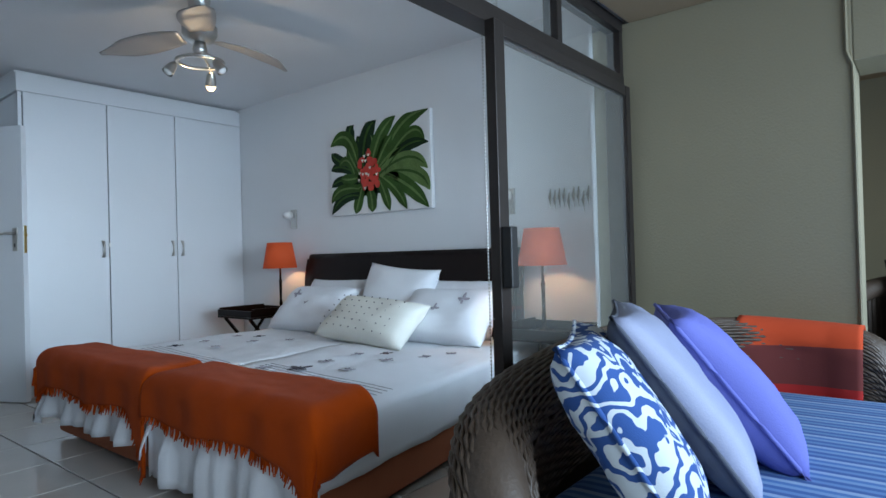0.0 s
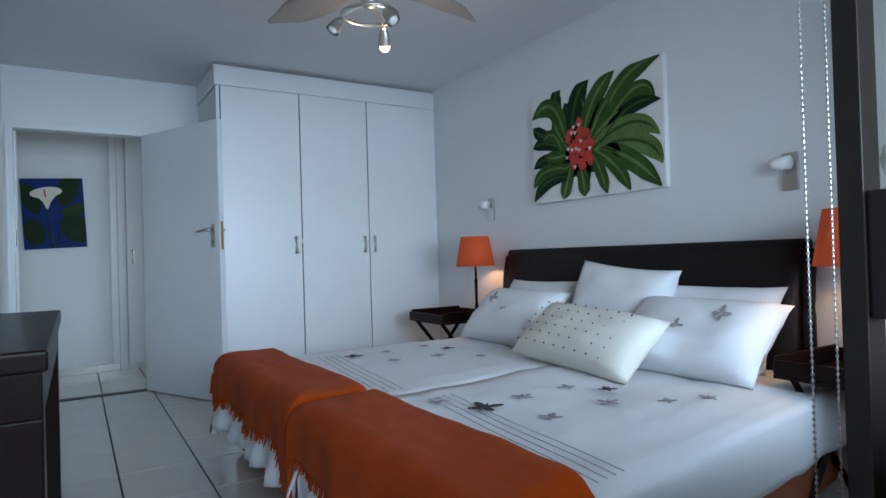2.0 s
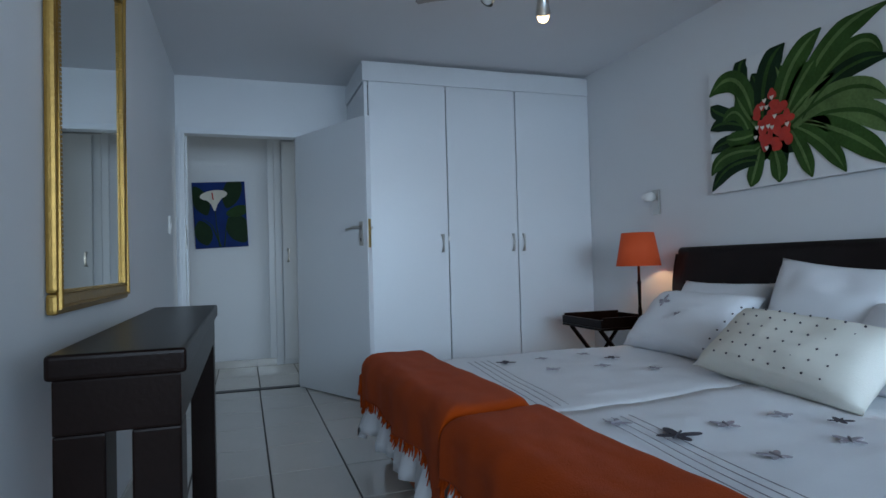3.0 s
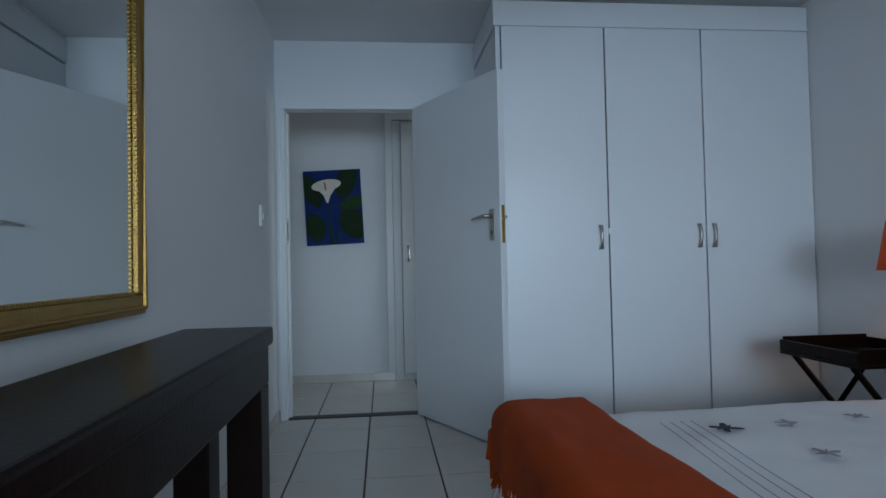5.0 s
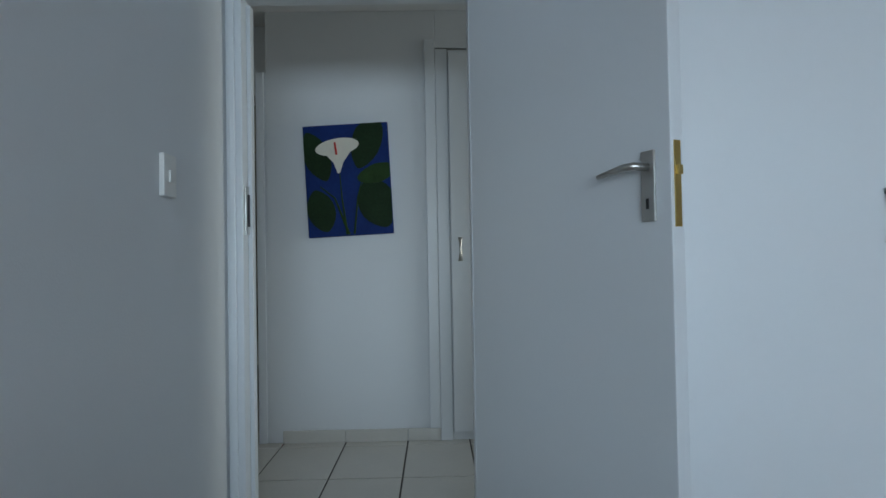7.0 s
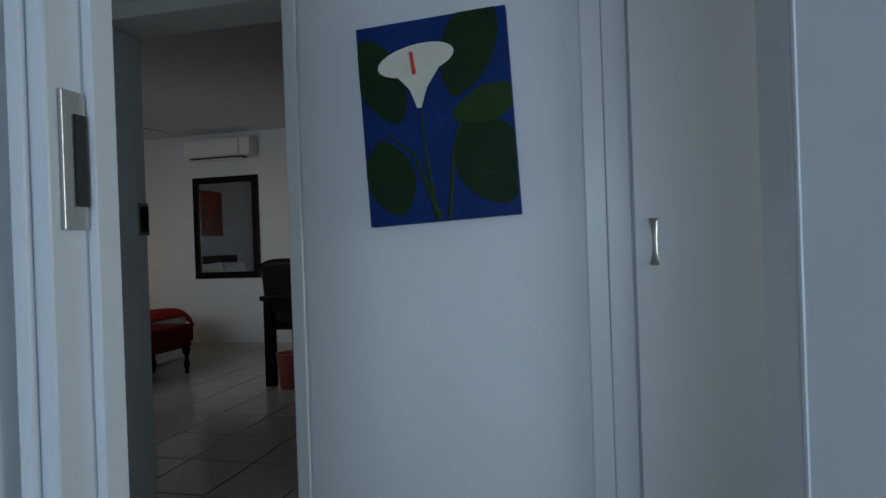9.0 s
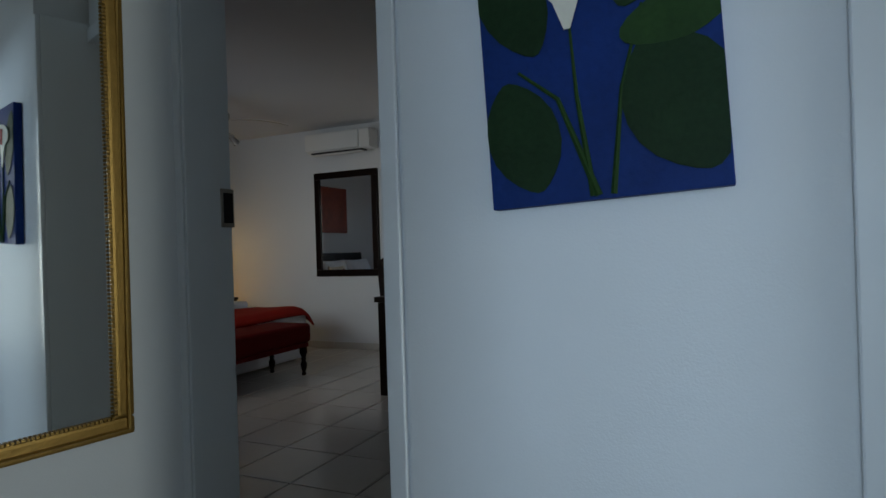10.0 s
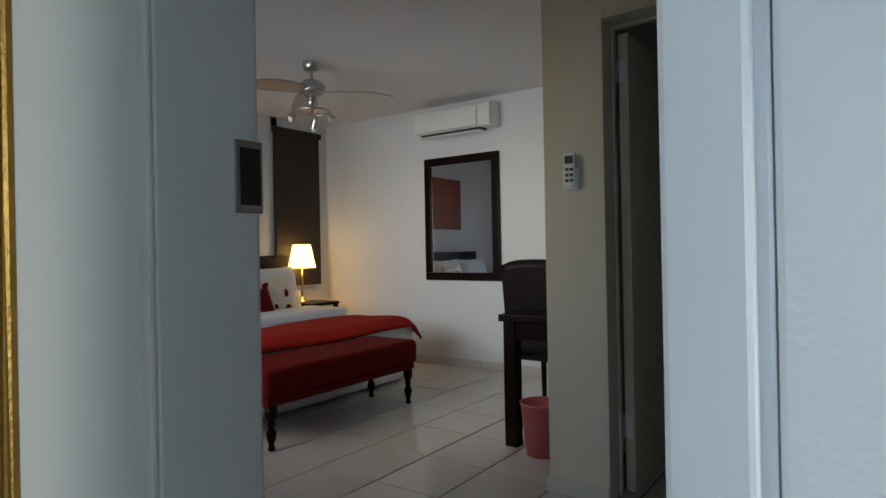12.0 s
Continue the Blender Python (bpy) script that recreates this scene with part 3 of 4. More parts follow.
bed_a = bed_unit(BY0, BYM, "bed")
cov = part("bedspread", cover(BY0, BYM, 0.24, 0.03, 1.0, 0.41), WHITE, bed_a, "white cotton bedspread with grey butterflies", True)
for x, y, s, a, m in ((1.657, 2.19, 0.075, 0.6, DARKT), (1.86, 2.22, 0.05, 1.2, GREYT), (2.188, 2.12, 0.042, 0.3, DARKT), (2.10, 2.24, 0.045, 2.0, GREYT), (2.04, 1.97, 0.05, 0.9, GREYT), (1.58, 2.37, 0.045, 0.2, GREYT), (2.22, 1.86, 0.04, 1.8, GREYT), (1.76, 1.95, 0.045, 1.5, GREYT), (2.36, 1.80, 0.04, 0.7, GREYT)):
    bm = bmesh.new()
    butterfly(bm, x, y, BZ + 0.009, s, a)
    part("embroidery", bm, m, cov)
for k in range(4):
    part("stitch_line", tube([(1.47 + 0.035 * k + t * 0.10, 1.42 + t * 0.96, BZ + 0.007 + 0.002 * math.sin(t * 9)) for t in [i / 14 for i in range(15)]], 0.0013, 4), GREYT, cov)
fa = throw_place(BY0 - 0.05, BYM + 0.01, 0.20, 0.0, 0.10, 0.0, 0.4)
th_a = tagged(mesh_ob("throw_blanket", throw_bm(fa), RUST, True), "rust orange fleece throw with fringe over bed foot", "blanket", "throws on the beds")
part("fringe", fringe(fa, 0.02, 0.99, 4), RUST, th_a)

bed_b = bed_unit(BYM, BY1, "bed")
cov2 = part("bedspread", cover(BYM, BY1, 0.03, 0.24, 2.0, 0.31), WHITE, bed_b, "white cotton bedspread with grey butterflies", True)
for x, y, s, a, m in ((1.727, 3.53, 0.055, 0.4, DARKT), (1.85, 3.26, 0.045, 1.0, GREYT), (2.269, 3.42, 0.045, 0.4, DARKT), (2.11, 3.24, 0.045, 2.0, GREYT), (2.21, 3.58, 0.04, 1.4, GREYT), (2.27, 3.08, 0.04, 0.7, GREYT), (1.95, 3.55, 0.04, 2.2, GREYT)):
    bm = bmesh.new()
    butterfly(bm, x, y, BZ + 0.009, s, a)
    part("embroidery", bm, m, cov2)
for k in range(4):
    part("stitch_line", tube([(1.47 + 0.035 * k + t * 0.10, 2.60 + t * 1.0, BZ + 0.007 + 0.002 * math.sin(t * 9)) for t in [i / 14 for i in range(15)]], 0.0013, 4), GREYT, cov2)
fb = throw_place(BYM - 0.01, BY1 + 0.05, 0.0, 0.16, 0.24, 0.04, 2.1)
th_b = tagged(mesh_ob("throw_blanket", throw_bm(fb), RUST, True), "rust orange fleece throw with fringe over bed foot", "blanket", "throws on the beds")
part("fringe", fringe(fb, 0.01, 0.98, 21), RUST, th_b)

# the beds stand a little askew to the headboard
for ob in [*bed_a.children_recursive, *bed_b.children_recursive, th_a, th_b, *th_a.children, *th_b.children]:
    if not ob.name.startswith("embroidery"):
        for v in ob.data.vertices:
            v.co.y += max(0.0, v.co.x - BX0) / (BX1 - BX0) * (0.30 - 0.20 * (v.co.y - BY0) / (BY1 - BY0))

hb = thing("headboard", (3.10, BY0, 0), "dark brown leather sleigh headboard behind the beds", "headboard")


def hb_f(u, v):
    z = 0.06 + u * 0.95
    k = max(0, (z - 0.72) / 0.32)
    return Vector((3.125 + 0.055 * k * k - 0.03 * math.sin(min(1, z) * 3.1), 1.86 + v * 2.06, z))


part("padded_board", grid_bm(24, 20, hb_f, 0.035), LEATHER, hb, smooth=True)
part("top_roll", tube([(3.165, 1.85 + 2.08 * i / 20, 0.995) for i in range(21)], 0.034, 14), LEATHER, hb, smooth=True)
for y in (1.84, 3.94):
    part("side_roll", tube([(3.12 + 0.055 * max(0, (z - 0.72) / 0.32) ** 2, y, z) for z in [0.0 + 0.07 * i for i in range(15)]], 0.03, 10), LEATHER, hb, smooth=True)


def stand(x, y, z, lean, turn, roll=0):
    return pose(x, y, z, lean, roll, turn)


G = "pillows on the beds"
for y, s in ((2.14, 1), (3.40, 2)):
    pl = cushion("pillow", 0.74, 0.42, 0.20, stand(2.74, y, BZ + 0.155, -46, -90), WHITE, "white cotton pillow with grey butterfly embroidery", G, seed=s)
    for dx, dz, sz in ((0.16, 0.06, 0.05), (-0.02, -0.02, 0.04)):
        bm = bmesh.new()
        butterfly(bm, 0, 0, 0, sz, 0.8)
        e = part("embroidery", bm, GREYT, None)
        e.parent = pl
        e.matrix_basis = Matrix.Translation((dx * (1 if s == 1 else -1), -0.101, dz)) @ pose(0, 0, 0, 90)
cushion("pillow", 0.66, 0.42, 0.16, stand(2.97, 3.46, BZ + 0.18, -28, -90), WHITE, "white cotton pillow against the headboard", G, seed=3)
cushion("pillow", 0.66, 0.42, 0.16, stand(2.97, 2.22, BZ + 0.18, -28, -90), WHITE, "white cotton pillow against the headboard", G, seed=4)
cushion("square_cushion", 0.66, 0.47, 0.18, stand(2.90, 2.70, BZ + 0.245, -20, -90, 5), WHITE, "large square white cotton cushion", G, seed=5)
dc = cushion("dotted_cushion", 0.78, 0.36, 0.18, stand(2.48, 2.53, BZ + 0.135, -50, -92, 3), mat("ivory_cotton", (0.78, 0.77, 0.70), 0.9, var=0.03, bump=0.3, fine=220), "ivory oblong cushion with small dark knots", G, seed=6)
for i in range(9):
    for j in range(6):
        u, v = (i - 4) / 4 * 0.72, (j - 2.5) / 2.5 * 0.72
        t = ((1 - abs(u) ** 3.2) * (1 - abs(v) ** 3.2)) ** 0.45
        bm = bmesh.new()
        blob(bm, (u * 0.39 - 0.04, -0.09 * t - 0.006, v * 0.18), 0.0045, 0.004, 0.0045)
        k = part("knot", bm, DARKT, None)
        k.parent = dc

# ---- bedside tables and lamps ----


def tray_table(y, sx, label):
    t = thing("tray_table", (2.90, y, 0), label, "bedside table", "bedside tray tables")
    x0, x1, y0, y1, z = 2.68, 3.16, y - 0.25, y + 0.25, 0.50
    part("tray", B(x0, y0, z, x1, y1, z + 0.015), DARK, t)
    part("tray_side", B(x0, y0, z + 0.016, x0 + 0.015, y1, z + 0.07), DARK, t)
    part("tray_side", B(x1 - 0.015, y0, z + 0.016, x1, y1, z + 0.07), DARK, t)
    part("tray_side", B(x0 + 0.016, y0, z + 0.016, x1 - 0.016, y0 + 0.015, z + 0.085), DARK, t)
    part("tray_side", B(x0 + 0.016, y1 - 0.015, z + 0.016, x1 - 0.016, y1, z + 0.085), DARK, t)
    for yy in (y0 + 0.05, y1 - 0.08):
        for s in (1, -1):
            a, b = (x0 + 0.04, x1 - 0.04) if s > 0 else (x1 - 0.04, x0 + 0.04)
            o = 0.0 if s > 0 else 0.026
            part("leg", tube([(a, yy + o, 0.0), (b, yy + o, z - 0.002)], 0.016, 4), DARK, t)
    return t


tray_table(4.38, 1, "dark wooden butler tray table beside the bed")
tray_table(1.50, 1, "dark wooden butler tray table behind the glass door")


def table_lamp(x, y, z, shade_mat, label, h0, h1, r0, r1, wood):
    l = thing("table_lamp", (x, y, z), label, "table lamp", "table lamps")
    part("base", lathe([(0.055, 0), (0.06, 0.008), (0.05, 0.02), (0.02, 0.03), (0.012, 0.06)], (x, y, z)), wood, l, smooth=True)
    part("stem", lathe([(0.011, 0.06), (0.014, 0.10), (0.010, 0.13), (0.012, h0 * 0.7), (0.016, h0 * 0.72), (0.009, h0 * 0.76), (0.008, h0 + 0.03)], (x, y, z)), wood, l, smooth=True)
    part("shade", lathe([(r1, h1), (r0, h0), (r0 - 0.004, h0), (r1 - 0.004, h1), (r1, h1)], (x, y, z), 32), shade_mat, l, smooth=True)
    return l


table_lamp(3.0, 4.16, 0.515, ORANGE, "lit bedside lamp with orange shade and dark stem", 0.40, 0.62, 0.145, 0.105, DARK)
table_lamp(2.97, 1.58, 0.515, ORANGE, "lit bedside lamp with orange shade and dark stem", 0.40, 0.62, 0.145, 0.105, DARK)


def wall_light(y, z):
    w = thing("wall_light", (RX, y, z), "small steel reading light on the wall", "wall light", "reading lights")
    part("back_plate", B(RX - 0.018, y - 0.035, z - 0.085, RX - 0.001, y + 0.035, z + 0.085, 0.004), CHROME, w)
    part("arm", tube([(RX - 0.015, y, z + 0.02), (RX - 0.07, y + 0.01, z + 0.03)], 0.008, 8), CHROME, w)
    part("spot_head", tube([(RX - 0.07, y + 0.055, z + 0.035), (RX - 0.07, y + 0.03, z + 0.035), (RX - 0.07, y - 0.03, z + 0.035)], [0.018, 0.028, 0.030], 14), PLASTIC, w, "white spot head", True)


wall_light(4.20, 1.345)
wall_light(1.93, 1.33)

# ---- leaf painting over the bed ----
art = thing("leaf_painting", (RX, 3.1, 1.7), "canvas painting of green strelitzia leaves and red flowers", "painting")
AY0, AY1, AZ0, AZ1 = 2.57, 3.655, 1.335, 2.06
part("canvas", B(RX - 0.036, AY0, AZ0, RX - 0.002, AY1, AZ1, 0.004), CANVAS, art)


def leaf_bm(root, bend, tip, w, off):
    """One painted leaf, a pointed blade along a bent midrib, laid 2 mm proud of the canvas; places in shares of its width and height."""
    x, n = RX - 0.037 - off, 16
    (x0, z0), (x1, z1), (x2, z2) = [(a * W_, b * H_) for a, b in (root, bend, tip)]
    bm = bmesh.new()
    rows = []
    for i in range(n + 1):
        t = i / n
        px, pz = (1 - t) ** 2 * x0 + 2 * t * (1 - t) * x1 + t * t * x2, (1 - t) ** 2 * z0 + 2 * t * (1 - t) * z1 + t * t * z2
        dx, dz = 2 * (1 - t) * (x1 - x0) + 2 * t * (x2 - x1), 2 * (1 - t) * (z1 - z0) + 2 * t * (z2 - z1)
        k = max(math.hypot(dx, dz), 1e-4)
        ww = w * (0.35 + 0.65 * math.sin(math.pi * min(1, t * 0.75 + 0.12))) * min(1, (1 - t) * 4.5 + 0.03) ** 0.6
        rows.append([bm.verts.new((x, min(max(AY1 - (px + sg * -dz / k * ww), AY0 + 0.004), AY1 - 0.004), min(max(AZ0 + pz + sg * dx / k * ww, AZ0 + 0.004), AZ1 - 0.004))) for sg in (1, -1)])
    for p, q in zip(rows, rows[1:]):
        bm.faces.new((p[0], q[0], q[1], p[1]))
    r = bmesh.ops.extrude_face_region(bm, geom=bm.faces[:])
    for g in r["geom"]:
        if isinstance(g, bmesh.types.BMVert):
            g.co.x -= 0.0015
    return bm


rnd = random.Random(4)
W_, H_ = AY1 - AY0, AZ1 - AZ0
LEAVES = [  # root, bend, tip, half width, tone
    ((.26, .55), (.18, .98), (.27, .99), .055, 0), ((.30, .55), (.22, 1.02), (.01, .80), .062, 1), ((.36, .50), (.36, .9), (.50, .99), .070, 0), ((.45, .50), (.50, .85), (.69, .99), .062, 1),
    ((.55, .50), (.70, .98), (.985, .985), .058, 1), ((.55, .45), (.86, .98), (.95, .68), .048, 2), ((.58, .42), (.75, .74), (.985, .66), .044, 0), ((.52, .40), (.82, .66), (.975, .40), .056, 3),
    ((.56, .42), (.92, .45), (.985, .18), .060, 3), ((.54, .42), (.80, .30), (.975, .01), .060, 2), ((.54, .38), (.70, .25), (.78, .01), .046, 2), ((.52, .36), (.58, .2), (.62, .01), .044, 1),
    ((.42, .25), (.45, .12), (.44, .01), .052, 1), ((.34, .28), (.30, .12), (.27, .01), .050, 1), ((.32, .20), (.12, .26), (.01, .02), .046, 0), ((.30, .28), (.08, .34), (.01, .15), .046, 1),
    ((.30, .36), (.10, .44), (.01, .33), .040, 0), ((.30, .44), (.10, .60), (.01, .52), .042, 0), ((.30, .50), (.06, .62), (.02, .72), .046, 0), ((.27, .45), (.20, .7), (.10, .55), .040, 2),
    ((.42, .5), (.34, .75), (.30, .86), .05, 0), ((.46, .5), (.48, .75), (.44, .86), .05, 1), ((.50, .45), (.62, .62), (.74, .66), .05, 2), ((.30, .4), (.2, .38), (.12, .42), .045, 2),
    ((.34, .3), (.2, .22), (.14, .2), .045, 2), ((.52, .42), (.64, .4), (.72, .3), .05, 1), ((.32, .45), (.24, .6), (.2, .74), .05, 1), ((.5, .5), (.58, .7), (.66, .8), .05, 1)]
TONES = (GREEN1, GREEN2, GREEN2, GREEN3)
RIBS = (GREEN2, GREEN3, GREEN3, GREEN2)
for i in range(20):   # dark heart of the plant
    a = math.tau * i / 20
    part("leaf", leaf_bm((.40, .42), (.40 + .12 * math.cos(a), .42 + .14 * math.sin(a)), (.40 + rnd.uniform(.20, .27) * math.cos(a), .44 + rnd.uniform(.26, .34) * math.sin(a)), .050, 0.0006), GREEN1 if i % 3 else GREEN2, art)
for k, (r, m, t, w, tone) in enumerate(LEAVES):
    off = 0.0022 + 0.0012 * (k % 4)
    part("leaf", leaf_bm(r, m, t, w, off), TONES[tone], art)
    t2 = tuple(p + (q - p) * 0.86 for p, q in zip(m, t))
    part("leaf_streak", leaf_bm(r, m, t2, w * 0.17, off + 0.0016), RIBS[tone], art)
for i in range(60):
    a, r = rnd.uniform(0, math.tau), rnd.uniform(0.0, 1.0) ** 0.6
    cx, cz = 0.42 * W_ + math.cos(a) * r * 0.12, 0.44 * H_ + math.sin(a) * r * 0.165
    bm = bmesh.new()
    if i < 48:
        blob(bm, (RX - 0.047, AY1 - cx, AZ0 + cz), 0.0035, rnd.uniform(0.016, 0.03), rnd.uniform(0.018, 0.032))
    else:
        for d in (-0.5, 0, 0.5):
            blob(bm, (RX - 0.0505, AY1 - cx - 0.012 * math.sin(d), AZ0 + cz - 0.012 * math.cos(d)), 0.0022, 0.0045, 0.012, Matrix.Rotation(d, 3, "X"))
    part("flower", bm, REDP if i < 48 else CREAMP, art)

# ---- figures on the wall ----
figs = thing("metal_wall_figures", (RX, 1.45, 1.3), "row of small bronze metal figures on the wall", "wall decoration")
for i in range(9):
    y = 1.63 - i * 0.032
    bm = bmesh.new()
    zz = 1.33 - 0.03 * (i % 3 == 1) + 0.02 * (i == 1)
    tube([(RX - 0.012, y, zz - 0.065), (RX - 0.014, y + 0.006, zz), (RX - 0.012, y, zz + 0.055)], [0.003, 0.010, 0.004], 8, bm=bm)
    part("figure", bm, BRONZE, figs, smooth=True)
for y, z in ((1.32, 1.385), (1.30, 1.345), (1.335, 1.35)):
    part("ring", tube([(RX - 0.010, y + 0.013 * math.cos(a), z + 0.013 * math.sin(a)) for a in [i * math.tau / 12 for i in range(12)]], 0.004, 6, True), BRONZE, figs)


# ---- ceiling fans with lights ----
def fan(cx, cy, cz, name, turn, lit, label, n_blades, ang0):
    f = thing(name, (cx, cy, cz), label, "ceiling fan", "ceiling fans")
    at = (cx, cy, cz)
    part("canopy", lathe([(0.02, -0.075), (0.055, -0.06), (0.062, -0.015), (0.062, -0.001)], at), CHROME, f, smooth=True)
    part("down_rod", lathe([(0.013, -0.13), (0.013, -0.07)], at, 12), CHROME, f)
    part("motor", lathe([(0.03, -0.25), (0.075, -0.24), (0.095, -0.205), (0.095, -0.165), (0.06, -0.135), (0.02, -0.125)], at), CHROME, f, smooth=True)
    for b in range(n_blades):
        a = ang0 + b * math.tau / n_blades
        ca, sa = math.cos(a), math.sin(a)

        def bf(u, v):
            r = 0.10 + u * 0.50
            w = (0.045 + 0.05 * math.sin(math.pi * min(1, u * 0.9 + 0.1))) * (1 - 0.75 * max(0, u - 0.72) / 0.28)
            s = (v - 0.5) * 2 * w - 0.06 * math.sin(u * 2.2)
            return Vector((cx + ca * r - sa * s, cy + sa * r + ca * s, cz - 0.215 - 0.055 * u * u + 0.10 * (v - 0.5) * w * 4))
        bl = part("blade", grid_bm(16, 6, bf, 0.006), FANBLADE, f, "curved silver grey blade", True)
    zr = cz - 0.36
    part("light_stem", lathe([(0.028, -0.33), (0.04, -0.29), (0.03, -0.25)], at), CHROME, f, smooth=True)
    ring = part("light_ring", tube([(cx + 0.125 * math.cos(t), cy + 0.125 * math.sin(t), zr) for t in [i * math.tau / 32 for i in range(32)]], 0.009, 8, True), CHROME, f, smooth=True)
    for s in range(3):
        t = turn + s * math.tau / 3
        part("bracket", tube([(cx, cy, cz - 0.31), (cx + 0.07 * math.cos(t), cy + 0.07 * math.sin(t), zr + 0.03), (cx + 0.12 * math.cos(t), cy + 0.12 * math.sin(t), zr)], 0.006, 6), CHROME, f)
    for s in range(3):
        t = turn + s * math.tau / 3
        p = Vector((cx + 0.13 * math.cos(t), cy + 0.13 * math.sin(t), zr - 0.02))
        d = Vector((math.cos(t + 0.5) * 0.6, math.sin(t + 0.5) * 0.6, -0.8)).normalized()
        sp = part("spot", tube([p, p + d * 0.02, p + d * 0.075], [0.014, 0.024, 0.032], 14, cap=False), CHROME, f, "steel spotlight", True)
        bm = bmesh.new()
        blob(bm, p + d * (0.085 if s == 0 else 0.06), 0.026, 0.026, 0.026)
        part("bulb", bm, BULB if lit and s == 0 else PLASTIC, sp, smooth=True)
    return f


fan(1.62, 2.95, CZ, "ceiling_fan", 0.6, True, "brushed steel ceiling fan with one lit spotlight", 3, 0.12)
fan(-3.46, 9.67, 2.50, "ceiling_fan", 2.2, False, "brushed steel ceiling fan with three spotlights", 3, 0.62)

# ---- console table, mirrors, switch ----
con = thing("console_table", (0.2, 2.8, 0), "dark stained wooden console table under the mirror", "console table")
C0, C1 = 2.07, 3.53
part("tabletop", B(0.145, C0, 0.765, 0.392, C1, 0.815, 0.010, 3), DARK, con)
part("apron", B(0.155, C0 + 0.012, 0.66, 0.380, C1 - 0.012, 0.7645, 0.004), DARK, con)
for y in (C0 + 0.02, C1 - 0.115):
    for x in (0.155, 0.290):
        part("leg", B(x, y - 0.008, 0, x + 0.09, y + 0.10, 0.6595, 0.005), DARK, con)


def gold_mirror(name, xp, y0, y1, z0, z1, label, s=1, clip=0.0):
    """A mirror on a wall of constant x: a stepped gilt frame with a beaded inner edge."""
    m = thing(name, (xp, (y0 + y1) / 2, z0), label, "mirror")
    w = 0.055
    for a in ((y0, z0, y1, z0 + w), (y0, z1 - w, y1, z1), (y0, z0 + w + 0.0005, y0 + w, z1 - w - 0.0005), (y1 - w, z0 + w + 0.0005, y1, z1 - w - 0.0005)):
        part("frame_rail", boxes((xp, a[0], a[1], xp + 0.028, a[2], a[3]), bev=0.010), GOLD, m)
    yi, zi = (y0 + w * 0.35, y1 - w * 0.35), (z0 + w * 0.35, z1 - w * 0.35)
    part("outer_bead", tube([(xp + 0.028, yi[0], zi[0]), (xp + 0.028, yi[1], zi[0]), (xp + 0.028, yi[1], zi[1]), (xp + 0.028, yi[0], zi[1])], 0.010, 8, True), GOLD, m)
    bm = bmesh.new()
    yb, zb = (y0 + w + 0.004, y1 - w - 0.004), (z0 + w + 0.004, z1 - w - 0.004)
    for k in range(int((zb[1] - zb[0]) / 0.012)):
        for y in yb:
            box_bm(bm, xp + 0.020, y - 0.004, zb[0] + k * 0.012, xp + 0.028, y + 0.004, zb[0] + k * 0.012 + 0.008)
    for k in range(int((yb[1] - yb[0]) / 0.012)):
        for z in zb:
            box_bm(bm, xp + 0.020, yb[0] + k * 0.012, z - 0.004, xp + 0.028, yb[0] + k * 0.012 + 0.008, z + 0.004)
    tagged(part("beading", bm, GOLD, m), kind="stuff")
    part("mirror_glass", B(xp + 0.006, y0 + w - 0.003, z0 + w - 0.003, xp + 0.016, y1 - w + 0.003, z1 - w + 0.003, 0), MIRROR, m)
    return m


gold_mirror("wall_mirror_gold", LX + 0.002, 2.54, 3.53, 0.86, 2.12, "large rectangular mirror in a beaded gold frame")
hall_mirror = gold_mirror("hall_mirror_gold", EX + 0.002, 6.20, 6.99, 0.54, 2.02, "tall mirror in a beaded gold frame")

hall_mirror.matrix_basis = SKEW @ hall_mirror.matrix_basis

sw = thing("light_switch", (LX, 5.25, 1.27), "white plastic light switch plate", "light switch")
part("plate", B(LX + 0.001, 5.21, 1.215, LX + 0.016, 5.29, 1.335, 0.003), PLASTIC, sw)
part("rocker", B(LX + 0.0155, 5.237, 1.255, LX + 0.022, 5.263, 1.29, 0.003), PLASTIC, sw)

# ---- lily painting ----
lily = thing("lily_painting", (0.296, HY, 1.49), "canvas of a white arum lily on ultramarine blue", "painting")
lily.rotation_euler = (0, radians(-2.6), 0)
local_part("canvas", B(-0.241, -0.036, -0.318, 0.241, -0.003, 0.318, 0.003), ULTRA, lily)


def flat_shape(pts, off, thick=0.002):
    bm = bmesh.new()
    f = bm.faces.new([bm.verts.new((x, -0.036 - off, z)) for x, z in pts])
    r = bmesh.ops.extrude_face_region(bm, geom=[f])
    for g in r["geom"]:
        if isinstance(g, bmesh.types.BMVert):
            g.co.y -= thick
    return bm


def oval(cx, cz, rx, rz, rot, n=22, point=0.0):
    out = []
    for i in range(n):
        t = i / n * math.tau
        x, z = math.cos(t) * rx * (1 - point * abs(math.sin(t)) ** 3), math.sin(t) * rz
        px, pz = cx + x * math.cos(rot) - z * math.sin(rot), cz + x * math.sin(rot) + z * math.cos(rot)
        out.append((min(max(px, -0.24), 0.24), min(max(pz, -0.317), 0.317)))
    return out


